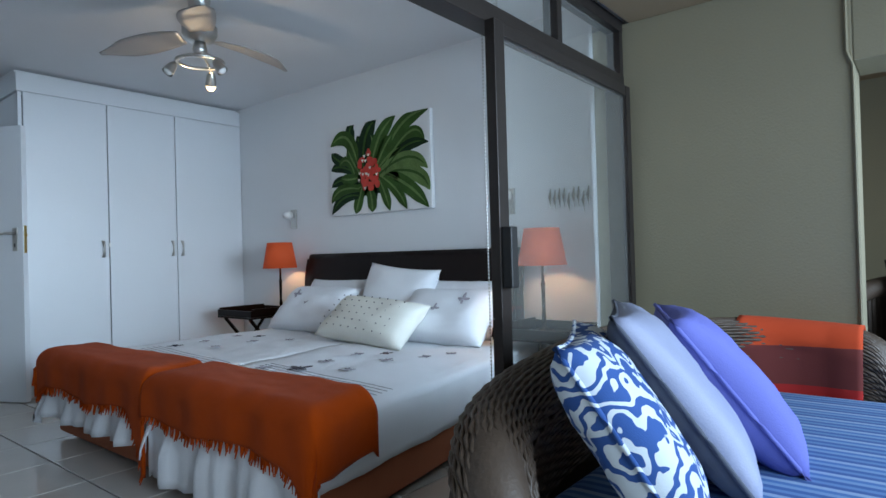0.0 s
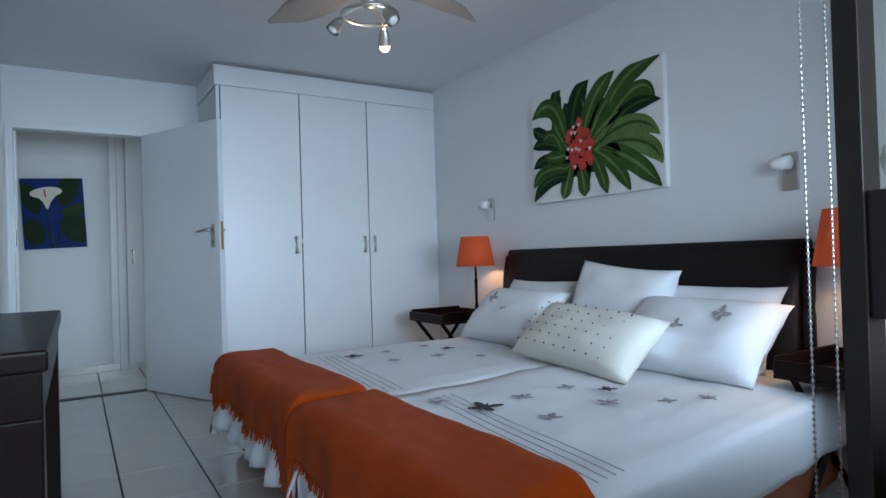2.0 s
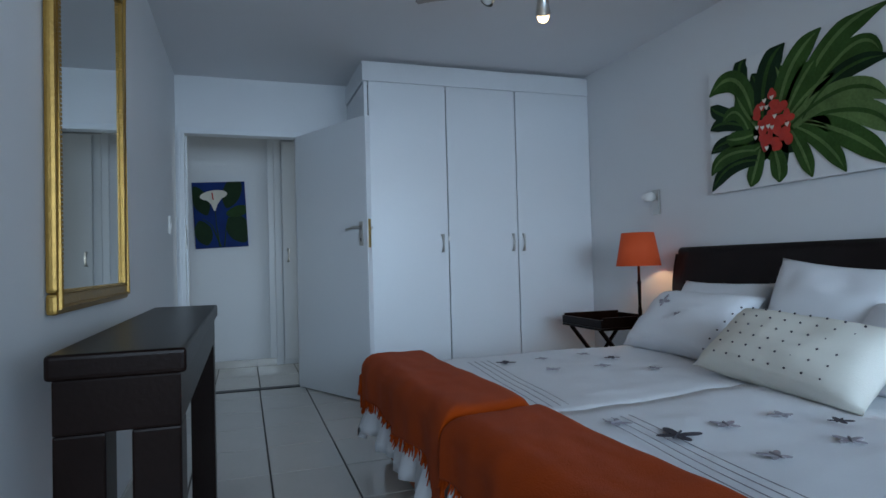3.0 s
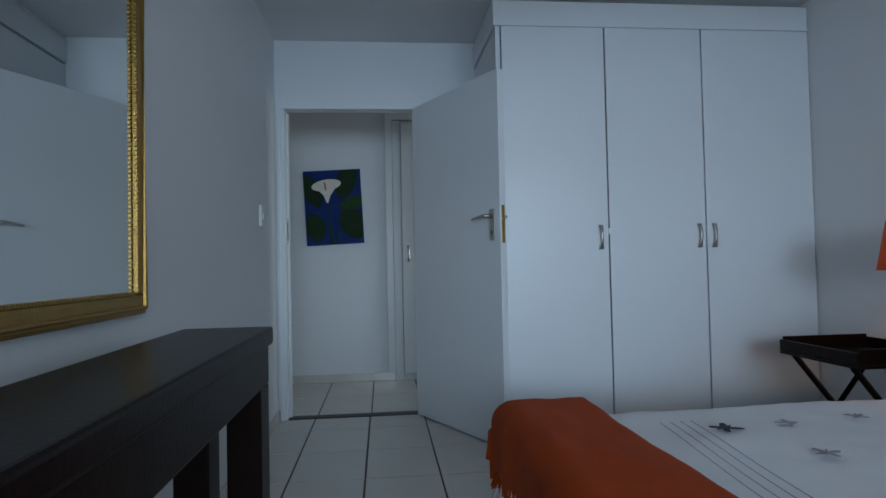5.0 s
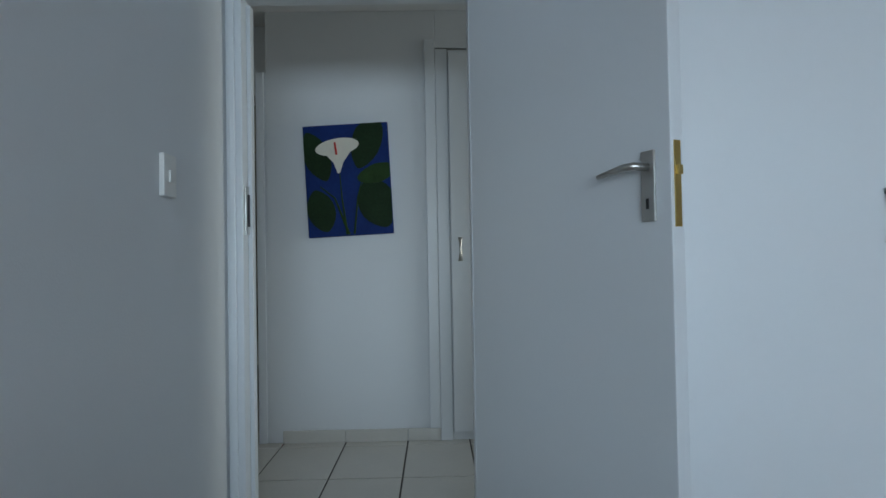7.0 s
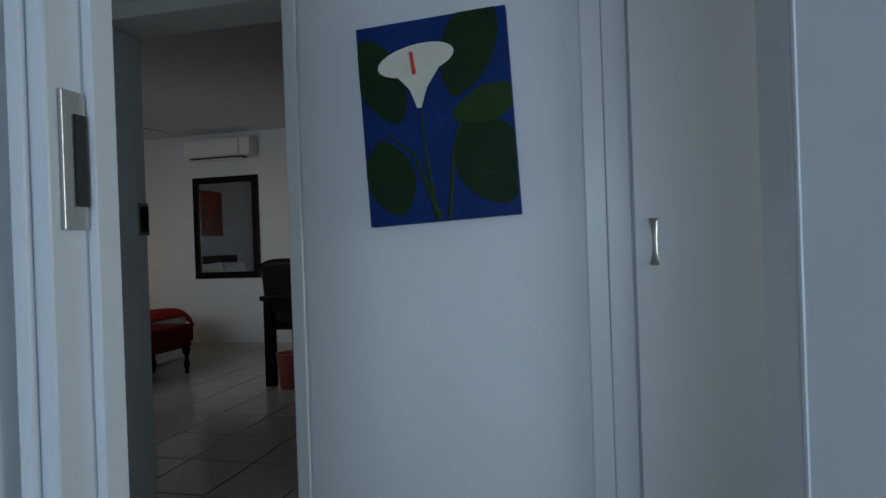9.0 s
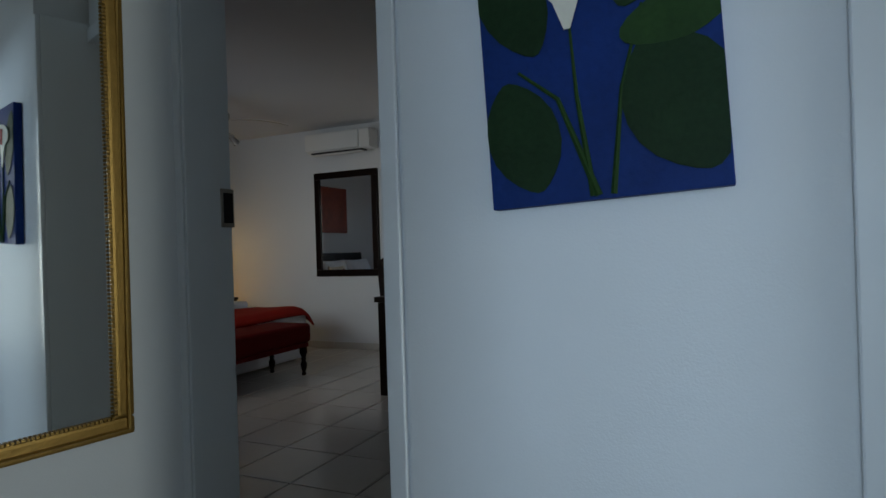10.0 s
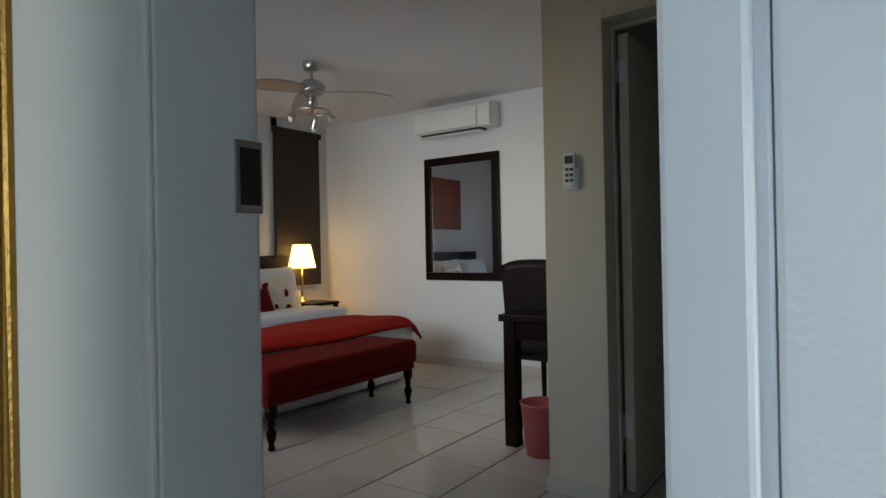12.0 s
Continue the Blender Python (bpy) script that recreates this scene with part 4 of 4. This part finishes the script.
for j, (cx, cz, rx, rz, rot) in enumerate(((-0.17, 0.14, 0.075, 0.15, 0.35), (0.12, 0.22, 0.085, 0.17, -0.35), (-0.16, -0.17, 0.08, 0.125, 0.25), (0.16, -0.14, 0.11, 0.15, 0.35), (0.17, 0.03, 0.12, 0.055, 0.25))):
    lf = local_part("leaf", flat_shape(oval(cx, cz, rx, rz, rot, point=0.4), 0.001 + 0.0006 * j), LILYG if j != 4 else LILYG2, lily)
for pts, r in ((((-0.045, 0.06), (-0.04, -0.1), (-0.02, -0.31)), 0.008), (((-0.16, -0.03), (-0.08, -0.10), (-0.01, -0.31)), 0.009), (((0.10, 0.06), (0.05, -0.1), (0.02, -0.31)), 0.007)):
    local_part("stem", tube([(x, -0.038, z) for x, z in pts], [r * 0.4, r * 0.6, r * 1.0], 6), LILYG2, lily)
local_part("bloom", flat_shape(oval(-0.05, 0.19, 0.125, 0.048, 0.12), 0.006), CREAMP, lily, "white arum lily bloom")
local_part("bloom_throat", flat_shape([(-0.13, 0.165), (0.035, 0.175), (-0.02, 0.10), (-0.042, 0.04), (-0.055, 0.04), (-0.075, 0.10)], 0.0055), CREAMP, lily)
local_part("spadix", tube([(-0.062, -0.046, 0.215), (-0.055, -0.047, 0.145)], 0.006, 6), REDP, lily, "red spadix")

# ---- sliding door ----
sl = thing("door_sliding", (1.5, GY, 0), "bronze aluminium sliding glass door, half open", "sliding door")
tagged(sl, kind="structure")
S0, S1, SH = 1.545, TX - 0.045, 1.80
leafp = part("sliding_leaf", boxes((S0, GY - 0.075, 0.02, S0 + 0.062, GY - 0.035, SH), (S1 - 0.05, GY - 0.075, 0.02, S1, GY - 0.035, SH), (S0 + 0.0625, GY - 0.073, 0.02, S1 - 0.0505, GY - 0.037, 0.10), (S0 + 0.0625, GY - 0.073, SH - 0.05, S1 - 0.0505, GY - 0.037, SH), bev=0.003), ALU, sl)
g = part("pane", B(S0 + 0.05, GY - 0.058, 0.09, S1 - 0.045, GY - 0.052, SH - 0.045, 0), GLASS, leafp, "clear glass pane")
g.visible_shadow = False
part("pull_handle", boxes((S0 + 0.006, GY - 0.115, 0.875, S0 + 0.05, GY - 0.0755, 1.085), bev=0.006), BLACK, leafp, "black pull handle")
part("pull_handle", boxes((S0 + 0.063, GY - 0.085, 0.875, S0 + 0.082, GY - 0.0735, 1.085), bev=0.004), BLACK, leafp, "black lock cover")
part("frame", boxes((LX + 0.001, GY - 0.03, SH + 0.002, TX - 0.002, GY + 0.06, SH + 0.075), (TX - 0.042, GY - 0.03, 0, TX - 0.002, GY + 0.06, SH), (LX + 0.001, GY - 0.03, TZ - 0.045, TX - 0.002, GY + 0.05, TZ + 0.015), bev=0.003), ALU, sl)
for x in (LX + 0.002, 0.70, 1.40, 2.10, TX - 0.042):
    part("transom_mullion", B(x, GY - 0.028, SH + 0.0755, x + 0.04, GY + 0.045, TZ - 0.0455, 0.003), ALU, sl)
for x in (LX + 0.043, 0.741, 1.441, 2.141):
    p = part("transom_pane", B(x, GY + 0.004, SH + 0.076, x + 0.655, GY + 0.010, TZ - 0.046, 0), GLASS, sl)
    p.visible_shadow = False
part("track", boxes((LX + 0.001, GY - 0.08, 0.0, TX - 0.043, GY + 0.06, 0.012), bev=0.002), ALU, sl)
# side closing piece between terrace wall and bedroom wall
setting("wall_reveal", B(TX + 0.0, GY + 0.1405, 0, RX, GY + 0.16, CZ, 0), WALL, "white plastered reveal")

bc = thing("blind_chain", (1.82, 1.14, 1.2), "beaded metal pull chain of the rolled-up blind", "blind chain")
for x in (1.77, 1.875):
    bm = bmesh.new()
    tube([(x, 1.14, 0.36), (x, 1.14, 2.40)], 0.0012, 4, bm=bm)
    for i in range(150):
        z = 0.36 + i * 0.0135
        box_bm(bm, x - 0.0024, 1.1376, z - 0.003, x + 0.0024, 1.1424, z + 0.003)
    part("chain", bm, CHROME, bc)
part("roller", tube([(0.1, 1.165, 2.43), (TX, 1.165, 2.43)], 0.03, 12), WHITE, bc, "white rolled-up blind")

# ---- rattan daybed ----
day = thing("rattan_daybed", (1.9, -0.3, 0), "dark brown woven rattan daybed with curved back", "daybed")
rim = []
ctrl = [(0.86, 0.36, 0.06), (0.83, 0.44, 0.4), (0.9, 0.55, 0.6), (1.13, 0.67, 0.655), (1.54, 0.75, 0.68), (2.0, 0.76, 0.7), (2.35, 0.63, 0.695), (2.55, 0.4, 0.695), (2.63, 0.15, 0.68), (2.65, -0.02, 0.635), (2.66, -0.1, 0.435), (2.66, -0.13, 0.12)]
for i in range(len(ctrl) - 1):
    p0, p1, p2, p3 = [Vector(ctrl[min(max(i + d, 0), len(ctrl) - 1)]) for d in (-1, 0, 1, 2)]
    for s in range(12):
        t = s / 12
        rim.append(0.5 * ((2 * p1) + (p2 - p0) * t + (2 * p0 - 5 * p1 + 4 * p2 - p3) * t * t + (3 * p1 - p0 - 3 * p2 + p3) * t ** 3))
# the back and arm: rows of strand laid along the rim, waving in and out over hidden stakes


def weave_row(out, z_of, ph):
    pts = []
    for i, p in enumerate(rim):
        q = rim[min(i + 1, len(rim) - 1)] if i < len(rim) - 1 else p
        o = rim[max(i - 1, 0)]
        d = Vector((q.x - o.x, q.y - o.y, 0))
        d.normalize()
        n = Vector((-d.y, d.x, 0))
        pts.append(Vector((p.x, p.y, z_of(p.z))) + n * (out + 0.0035 * math.sin(i * 2.1 + ph)))
    return pts


RR = 0.088
weave = bmesh.new()
rows = []
for k in range(30):       # outside, from the foot up to the roll
    t = k / 30
    rows.append((0.03 + 0.058 * t * t, lambda z, t=t: 0.05 + max(0.01, z - RR - 0.05) * t))
for k in range(24):       # over the roll
    a = math.pi * 1.15 * k / 23
    rows.append((RR * math.cos(a), lambda z, a=a: z - RR + RR * math.sin(a)))
for k in range(1, 18):    # down the inside
    t = k / 18
    rows.append((-RR * (1 - 0.35 * t), lambda z, t=t: z - RR * 1.4 - max(0.0, z - RR * 1.4 - 0.30) * t))
for k, (o, zf) in enumerate(rows):
    tube(weave_row(o, zf, math.pi * (k % 2)), 0.0066, 5, bm=weave, cap=False)
tagged(part("woven_back", weave, RATTAN, day, "rattan strands woven along the rim", True), kind="stuff")
core_pts = [p + Vector((0, 0, -0.075)) for p in rim[10:]]
part("rim_core", tube(core_pts, 0.076, 10), RATTAN, day, smooth=True)


def core_f(u, v):
    i = min(int(u * (len(rim) - 1)), len(rim) - 1)
    p = rim[i]
    return Vector((p.x, p.y, 0.05 + v * max(0.02, p.z - 0.12)))


part("back_panel", grid_bm(len(rim) - 1, 8, core_f, 0.03), RATTAN, day)
part("seat_base", boxes((1.02, -1.5, 0.06, 2.55, 0.55, 0.30), bev=0.05), RATTAN, day)
for x, y in ((1.1, 0.42), (2.45, 0.42), (1.1, -1.4), (2.45, -1.4)):
    part("leg", lathe([(0.03, 0), (0.035, 0.06)], (x, y, 0), 10), RATTAN, day)
seat = tagged(mesh_ob("seat_cushion", B(0.98, -1.48, 0.302, 2.53, 0.53, 0.42, 0.05, 4), STRIPE, True), "blue striped canvas seat cushion on the daybed", "cushion")

CG = "cushions on the daybed"
cushion("scatter_cushion", 0.48, 0.50, 0.17, pose(1.165, 0.35, 0.595, -33, 0, 22), BLUEW, "blue and white damask cushion on the daybed", CG, BLUEW, 11)
slate = cushion("scatter_cushion", 0.46, 0.52, 0.16, pose(1.43, 0.33, 0.63, -36, 0, 22), SLATE, "lavender grey satin cushion with charcoal back", CG, GREYC, 12)
slate.data.materials.append(GREYC)
for p in slate.data.polygons:
    p.material_index = 1 if p.center.y > 0.004 else 0
cushion("scatter_cushion", 0.45, 0.50, 0.19, pose(1.67, 0.28, 0.615, -38, 0, 24), PERI, "periwinkle blue cotton cushion with piping", CG, PERI, 13)

rt = thing("red_throw", (2.55, 0.15, 0.7), "red, orange and maroon blocked throw over daybed back", "blanket")


def rt_f(u, v):
    """Up the outside of the back, over its rim and down the inside."""
    s = v * 0.42
    y = 0.42 - s
    xr = 2.55 + 0.08 * min(1, s / 0.30) + 0.01 * math.sin(v * 6)
    zr = 0.62 - 0.03 * v
    p = u * 0.85
    if p < 0.30:
        return Vector((xr + 0.10, y, zr - 0.30 + p))
    if p < 0.58:
        a = (p - 0.30) / 0.28 * math.pi
        return Vector((xr + 0.10 * math.cos(a), y, zr + 0.09 * math.sin(a)))
    return Vector((xr - 0.10 - 0.012 * math.sin(v * 7 + 1), y + 0.02 * (p - 0.58), zr - (p - 0.58)))


part("cloth", grid_bm(40, 20, rt_f, 0.012), REDT, rt, smooth=True)

rc = thing("rattan_armchair", (3.5, -0.27, 0), "dark rattan armchair beyond the terrace opening", "armchair")
bm = bmesh.new()
for i in range(40):
    a = math.pi * i / 39
    px, py = 3.50 + 0.36 * math.sin(a), -0.27 + 0.38 * math.cos(a)
    tube([(px, py, 0.06), (px + 0.01, py, 0.4), (px, py, 0.66 + 0.10 * math.sin(a))], 0.014, 5, bm=bm)
tagged(part("woven_back", bm, RATTAN, rc), kind="stuff")
part("rim", tube([(3.50 + 0.36 * math.sin(math.pi * i / 30), -0.27 + 0.38 * math.cos(math.pi * i / 30), 0.69 + 0.10 * math.sin(math.pi * i / 30)) for i in range(31)], 0.05, 10), RATTAN, rc, smooth=True)
part("seat", boxes((3.22, -0.62, 0.0, 3.82, 0.08, 0.40), bev=0.03), RATTAN, rc)
ccush = cushion("chair_cushion", 0.50, 0.52, 0.16, pose(3.68, -0.27, 0.65, -14, 0, -90), BLACK, "black cushion on the rattan armchair", seed=21)

# ---- second bedroom ----
b2 = thing("double_bed", (-3.4, 9.8, 0), "double bed with white cover and scarlet runner", "bed")
E0, E1, F0, F1 = -5.0, -3.36, 8.45, 10.70
part("base", B(E0, F0, 0.02, E1 - 0.03, F1 - 0.02, 0.30, 0.03), WHITE, b2)
part("mattress", B(E0, F0, 0.302, E1, F1, 0.525, 0.06, 4), WHITE, b2, smooth=True)
part("runner", grid_bm(24, 30, lambda u, v: Vector((-3.92 + u * 0.62 + 0.0, F0 - 0.02 + v * (F1 - F0 + 0.05), 0.545 + 0.008 * math.sin(v * 11 + u * 5) - 0.07 * max(0, (u - 0.80) / 0.20) ** 1.6 - 0.12 * max(0, (v - 0.96) / 0.04))), 0.02), SCARLET, b2, "scarlet runner across the foot", True)
part("folded_sheet", B(-4.55, F0 + 0.1, 0.527, -4.05, F1 - 0.1, 0.60, 0.03, 3), WHITE, b2, smooth=True)
part("headboard", B(-5.09, F0 - 0.1, 0, -5.01, F1 + 0.03, 1.08, 0.02), LEATHER, b2)
for y, s in ((10.30, 31), (9.45, 32), (8.80, 37)):
    cushion("pillow", 0.7, 0.45, 0.2, pose(-4.80, y, 0.76, -18, 0, 90), WHITE, "white pillow on the double bed", "second bed pillows", seed=s)
for i, (x, y, z, w) in enumerate(((-4.62, 10.20, 0.70, 0.40), (-4.60, 9.6, 0.70, 0.4))):
    fc = cushion("flowered_cushion", w, w, 0.14, pose(x, y, z, -20, 0, 90), CREAMP, "white cushion with red flowers on double bed", "second bed cushions", seed=33 + i)
    for dx, dz, r in ((-0.08, 0.08, 0.06), (0.08, 0.02, 0.065), (-0.05, -0.09, 0.05), (0.1, -0.12, 0.04)):
        bm = bmesh.new()
        blob(bm, (dx, -0.062, dz), r, 0.008, r * 0.8)
        f = part("flower_print", bm, CRIMSON, None)
        f.parent = fc
cushion("dark_cushion", 0.34, 0.30, 0.12, pose(-4.50, 9.93, 0.66, -24, 0, 90), CRIMSON, "dark red cushion on the double bed", seed=36)

bench = thing("bench", (-3.05, 9.4, 0), "crimson upholstered bench with turned dark legs", "bench")
part("seat", B(-3.30, 8.74, 0.29, -2.84, 10.08, 0.46, 0.04, 4), CRIMSON, bench, smooth=True)
part("seat_rail", B(-3.28, 8.76, 0.25, -2.86, 10.06, 0.289, 0.006), CRIMSON, bench)
for x in (-3.25, -2.89):
    for y in (8.80, 10.02):
        part("leg", lathe([(0.016, 0), (0.022, 0.012), (0.014, 0.03), (0.026, 0.07), (0.03, 0.10), (0.016, 0.13), (0.024, 0.145), (0.018, 0.16), (0.034, 0.20), (0.034, 0.249)], (x, y, 0), 14), DARK, bench, smooth=True)

m2 = thing("framed_mirror", (-3.28, 11.36, 0.84), "wall mirror in a broad dark wooden frame", "mirror")
for a in ((-3.70, 0.815, -2.864, 0.89), (-3.70, 1.92, -2.864, 1.995), (-3.70, 0.8905, -3.625, 1.9195), (-2.939, 0.8905, -2.864, 1.9195)):
    part("frame_rail", B(a[0], 11.325, a[1], a[2], 11.358, a[3], 0.006), DARK, m2)
part("mirror_glass", B(-3.63, 11.34, 0.885, -2.934, 11.352, 1.925, 0), MIRROR, m2)

ac = thing("air_conditioner", (-3.28, 11.36, 2.2), "white split air conditioner above the mirror", "air conditioner")
part("casing", boxes((-3.70, 11.21, 2.20, -2.85, 11.357, 2.42), bev=0.02), PLASTIC, ac)
part("front_panel", boxes((-3.695, 11.17, 2.215, -2.99, 11.2095, 2.41), bev=0.014), PLASTIC, ac)
part("end_cap", boxes((-2.985, 11.175, 2.205, -2.852, 11.2095, 2.41), bev=0.014), PLASTIC, ac)
part("outlet", boxes((-3.62, 11.185, 2.185, -2.95, 11.30, 2.1995), bev=0.004), BLACK, ac, "dark air outlet")
part("louvre", boxes((-3.62, 11.165, 2.165, -2.95, 11.235, 2.175), bev=0.003), PLASTIC, ac)

bl = thing("window_blind", (-5.05, 10.9, 1.5), "closed dark brown slatted blind over window", "blind")
part("head_rail", B(-5.095, 10.60, 2.34, -5.04, 11.235, 2.40, 0.004), BLIND, bl)
for i in range(62):
    part("slat", B(-5.085, 10.61, 0.76 + i * 0.0255, -5.055, 11.21, 0.7853 + i * 0.0255, 0), BLIND, bl)
setting("window_2", boxes((-5.24, 10.64, 0.72, -5.16, 10.68, 2.4), (-5.24, 11.16, 0.72, -5.16, 11.20, 2.4), (-5.24, 10.6805, 0.72, -5.16, 11.1595, 0.76), (-5.24, 10.6805, 2.36, -5.16, 11.1595, 2.4)), PLASTIC, "white narrow window frame")

nt2 = thing("nightstand", (-4.75, 10.98, 0), "small dark bedside table in the corner", "bedside table")
part("top", B(-5.09, 10.735, 0.56, -4.72, 11.15, 0.59, 0.004), DARK, nt2)
for x in (-5.08, -4.77):
    for y in (10.74, 11.10):
        part("leg", B(x, y, 0, x + 0.04, y + 0.04, 0.559, 0.003), DARK, nt2)
table_lamp(-4.93, 10.83, 0.59, YELLOW, "lit bedside lamp with glowing cream shade", 0.36, 0.60, 0.14, 0.09, BRASS)

ch = thing("dining_chair", (-2.0, 10.2, 0), "dark leather high-backed dining chair", "chair")
part("backrest", grid_bm(12, 10, lambda u, v: Vector((-2.02 + 0.42 * v, 9.98 + 0.02 * math.sin(v * 3.14) - 0.08 * max(0, u - 0.3), 0.46 + u * 0.58 - 0.03 * (2 * v - 1) ** 4)), 0.06), LEATHER, ch, smooth=True)
part("seat", B(-2.03, 10.0, 0.40, -1.58, 10.45, 0.48, 0.03, 3), LEATHER, ch)
for x in (-2.02, -1.62):
    for y, l in ((9.99, -0.05), (10.40, 0.02)):
        part("leg", tube([(x + 0.02, y + l, 0.0), (x + 0.02, y + 0.02, 0.40)], [0.016, 0.024], 6), DARK, ch)
desk = thing("desk", (-1.6, 9.8, 0), "dark wooden desk against the bathroom wall", "desk")
part("desktop", B(-1.85, 9.55, 0.70, -1.365, 10.3, 0.74, 0.005), DARK, desk)
part("apron", B(-1.80, 9.58, 0.60, -1.37, 10.27, 0.699, 0.003), DARK, desk)
for x, y in ((-1.83, 9.57), (-1.83, 10.2), (-1.46, 9.57), (-1.46, 10.2)):
    part("leg", B(x, y, 0, x + 0.075, y + 0.075, 0.699, 0.006), DARK, desk)
bin_ = thing("waste_bin", (-1.595, 9.56, 0), "small pink plastic waste bin by the desk", "waste bin")
part("bucket", lathe([(0.085, 0), (0.112, 0.27), (0.116, 0.272), (0.116, 0.282), (0.108, 0.28), (0.082, 0.006)], (-1.595, 9.56, 0), 28), PINK, bin_, smooth=True)

rmt = thing("remote_control", (-1.213, 9.139, 1.4), "white air conditioner remote in wall holder", "remote control")
part("holder", B(-1.248, 9.115, 1.36, -1.178, 9.1385, 1.46, 0.006), PLASTIC, rmt)
part("handset", B(-1.240, 9.105, 1.375, -1.186, 9.1145, 1.525, 0.006), PLASTIC, rmt)
part("display", B(-1.232, 9.102, 1.475, -1.194, 9.1045, 1.51, 0.001), STONE, rmt)
for i in range(2):
    for j in range(3):
        part("button", B(-1.230 + i * 0.021, 9.102, 1.395 + j * 0.024, -1.214 + i * 0.021, 9.1045, 1.408 + j * 0.024, 0.001), BLACK if j else STONE, rmt)

fr3 = thing("door_frame_3", (-1.066, 9.22, 0), "cream painted bathroom door frame", "door frame")
tagged(fr3, kind="structure")
part("jamb", B(-1.0655, 9.255, 0, -1.058, 9.285, 2.075, 0.003), CREAMW, fr3)
part("head", B(-1.0655, 9.255, 2.0755, -0.271, 9.285, 2.0895, 0.003), CREAMW, fr3)
d3 = thing("door_3", (-1.05, 9.30, 0), "cream bathroom door standing open inwards", "door")
tagged(d3, kind="structure")
part("door_leaf", B(-1.050, 9.300, 0.01, -1.008, 10.06, 2.06, 0.003), CREAMW, d3)
for z in (0.25, 1.84):
    hg = part("hinge", tube([(-1.056, 9.292, z), (-1.056, 9.292, z + 0.10)], 0.007, 8), CHROME, d3)
    part("hinge_plate", B(-1.049, 9.2965, z, -1.02, 9.2995, z + 0.10, 0.001), DOORP, hg)
setting("wall_bathroom_back", B(-1.23, 11.2, 0, 0.4, 11.36, 2.5, 0), CREAMW, "cream bathroom wall")

pic2 = thing("rust_abstract_painting", (-4.0, 7.5, 1.5), "unframed rust and brown abstract canvas", "painting")
part("canvas", B(-5.098, 8.68, 1.40, -5.06, 9.60, 2.12, 0.004), RUSTART, pic2)


# ---- floor tiles ----
def tile_floor(name, x0, x1, y0, y1, ox, oy, sx, sy, label, gap=0.004):
    fl = new(name)
    tagged(fl, label, "floor", kind="structure")
    cache = {}
    i0, i1 = math.floor((x0 - ox) / sx), math.ceil((x1 - ox) / sx)
    j0, j1 = math.floor((y0 - oy) / sy), math.ceil((y1 - oy) / sy)
    for i in range(i0, i1):
        for j in range(j0, j1):
            a, b = max(x0, ox + i * sx + gap), min(x1, ox + (i + 1) * sx - gap)
            c, d = max(y0, oy + j * sy + gap), min(y1, oy + (j + 1) * sy - gap)
            if b - a < 0.01 or d - c < 0.01:
                continue
            key = (round(b - a, 3), round(d - c, 3))
            if key not in cache:
                bm = B(0, 0, -0.012, b - a, d - c, 0, 0)
                top = [e for e in bm.edges if all(v.co.z > -0.001 for v in e.verts)]
                bmesh.ops.bevel(bm, geom=top, offset=0.002, segments=1, affect="EDGES")
                me = bpy.data.meshes.new("tile")
                bm.to_mesh(me)
                bm.free()
                me.materials.append(TILE)
                cache[key] = me
            t = new("tile", cache[key])
            t.location = (a, c, 0)
            t.parent = fl
    return fl


tile_floor("floor_bedroom", LX, RX, GY + 0.02, DY, 0.605, 4.165, 0.352, 0.44, "cream glazed floor tiles with dark grout")
tile_floor("floor_hall", EX, 2.2, DY + 0.079, RY, 0.259, 6.40, 0.352, 0.50, "cream glazed floor tiles with dark grout")
tile_floor("floor_second_bedroom", -5.1, 0.4, RY, 11.36, -2.478, 9.629, 0.374, 0.42, "cream glazed floor tiles with dark grout", 0.0045)
tile_floor("floor_terrace", -2.4, 5.0, -2.28, GY + 0.015, 0.6, 0.2, 0.44, 0.44, "cream glazed terrace floor tiles")
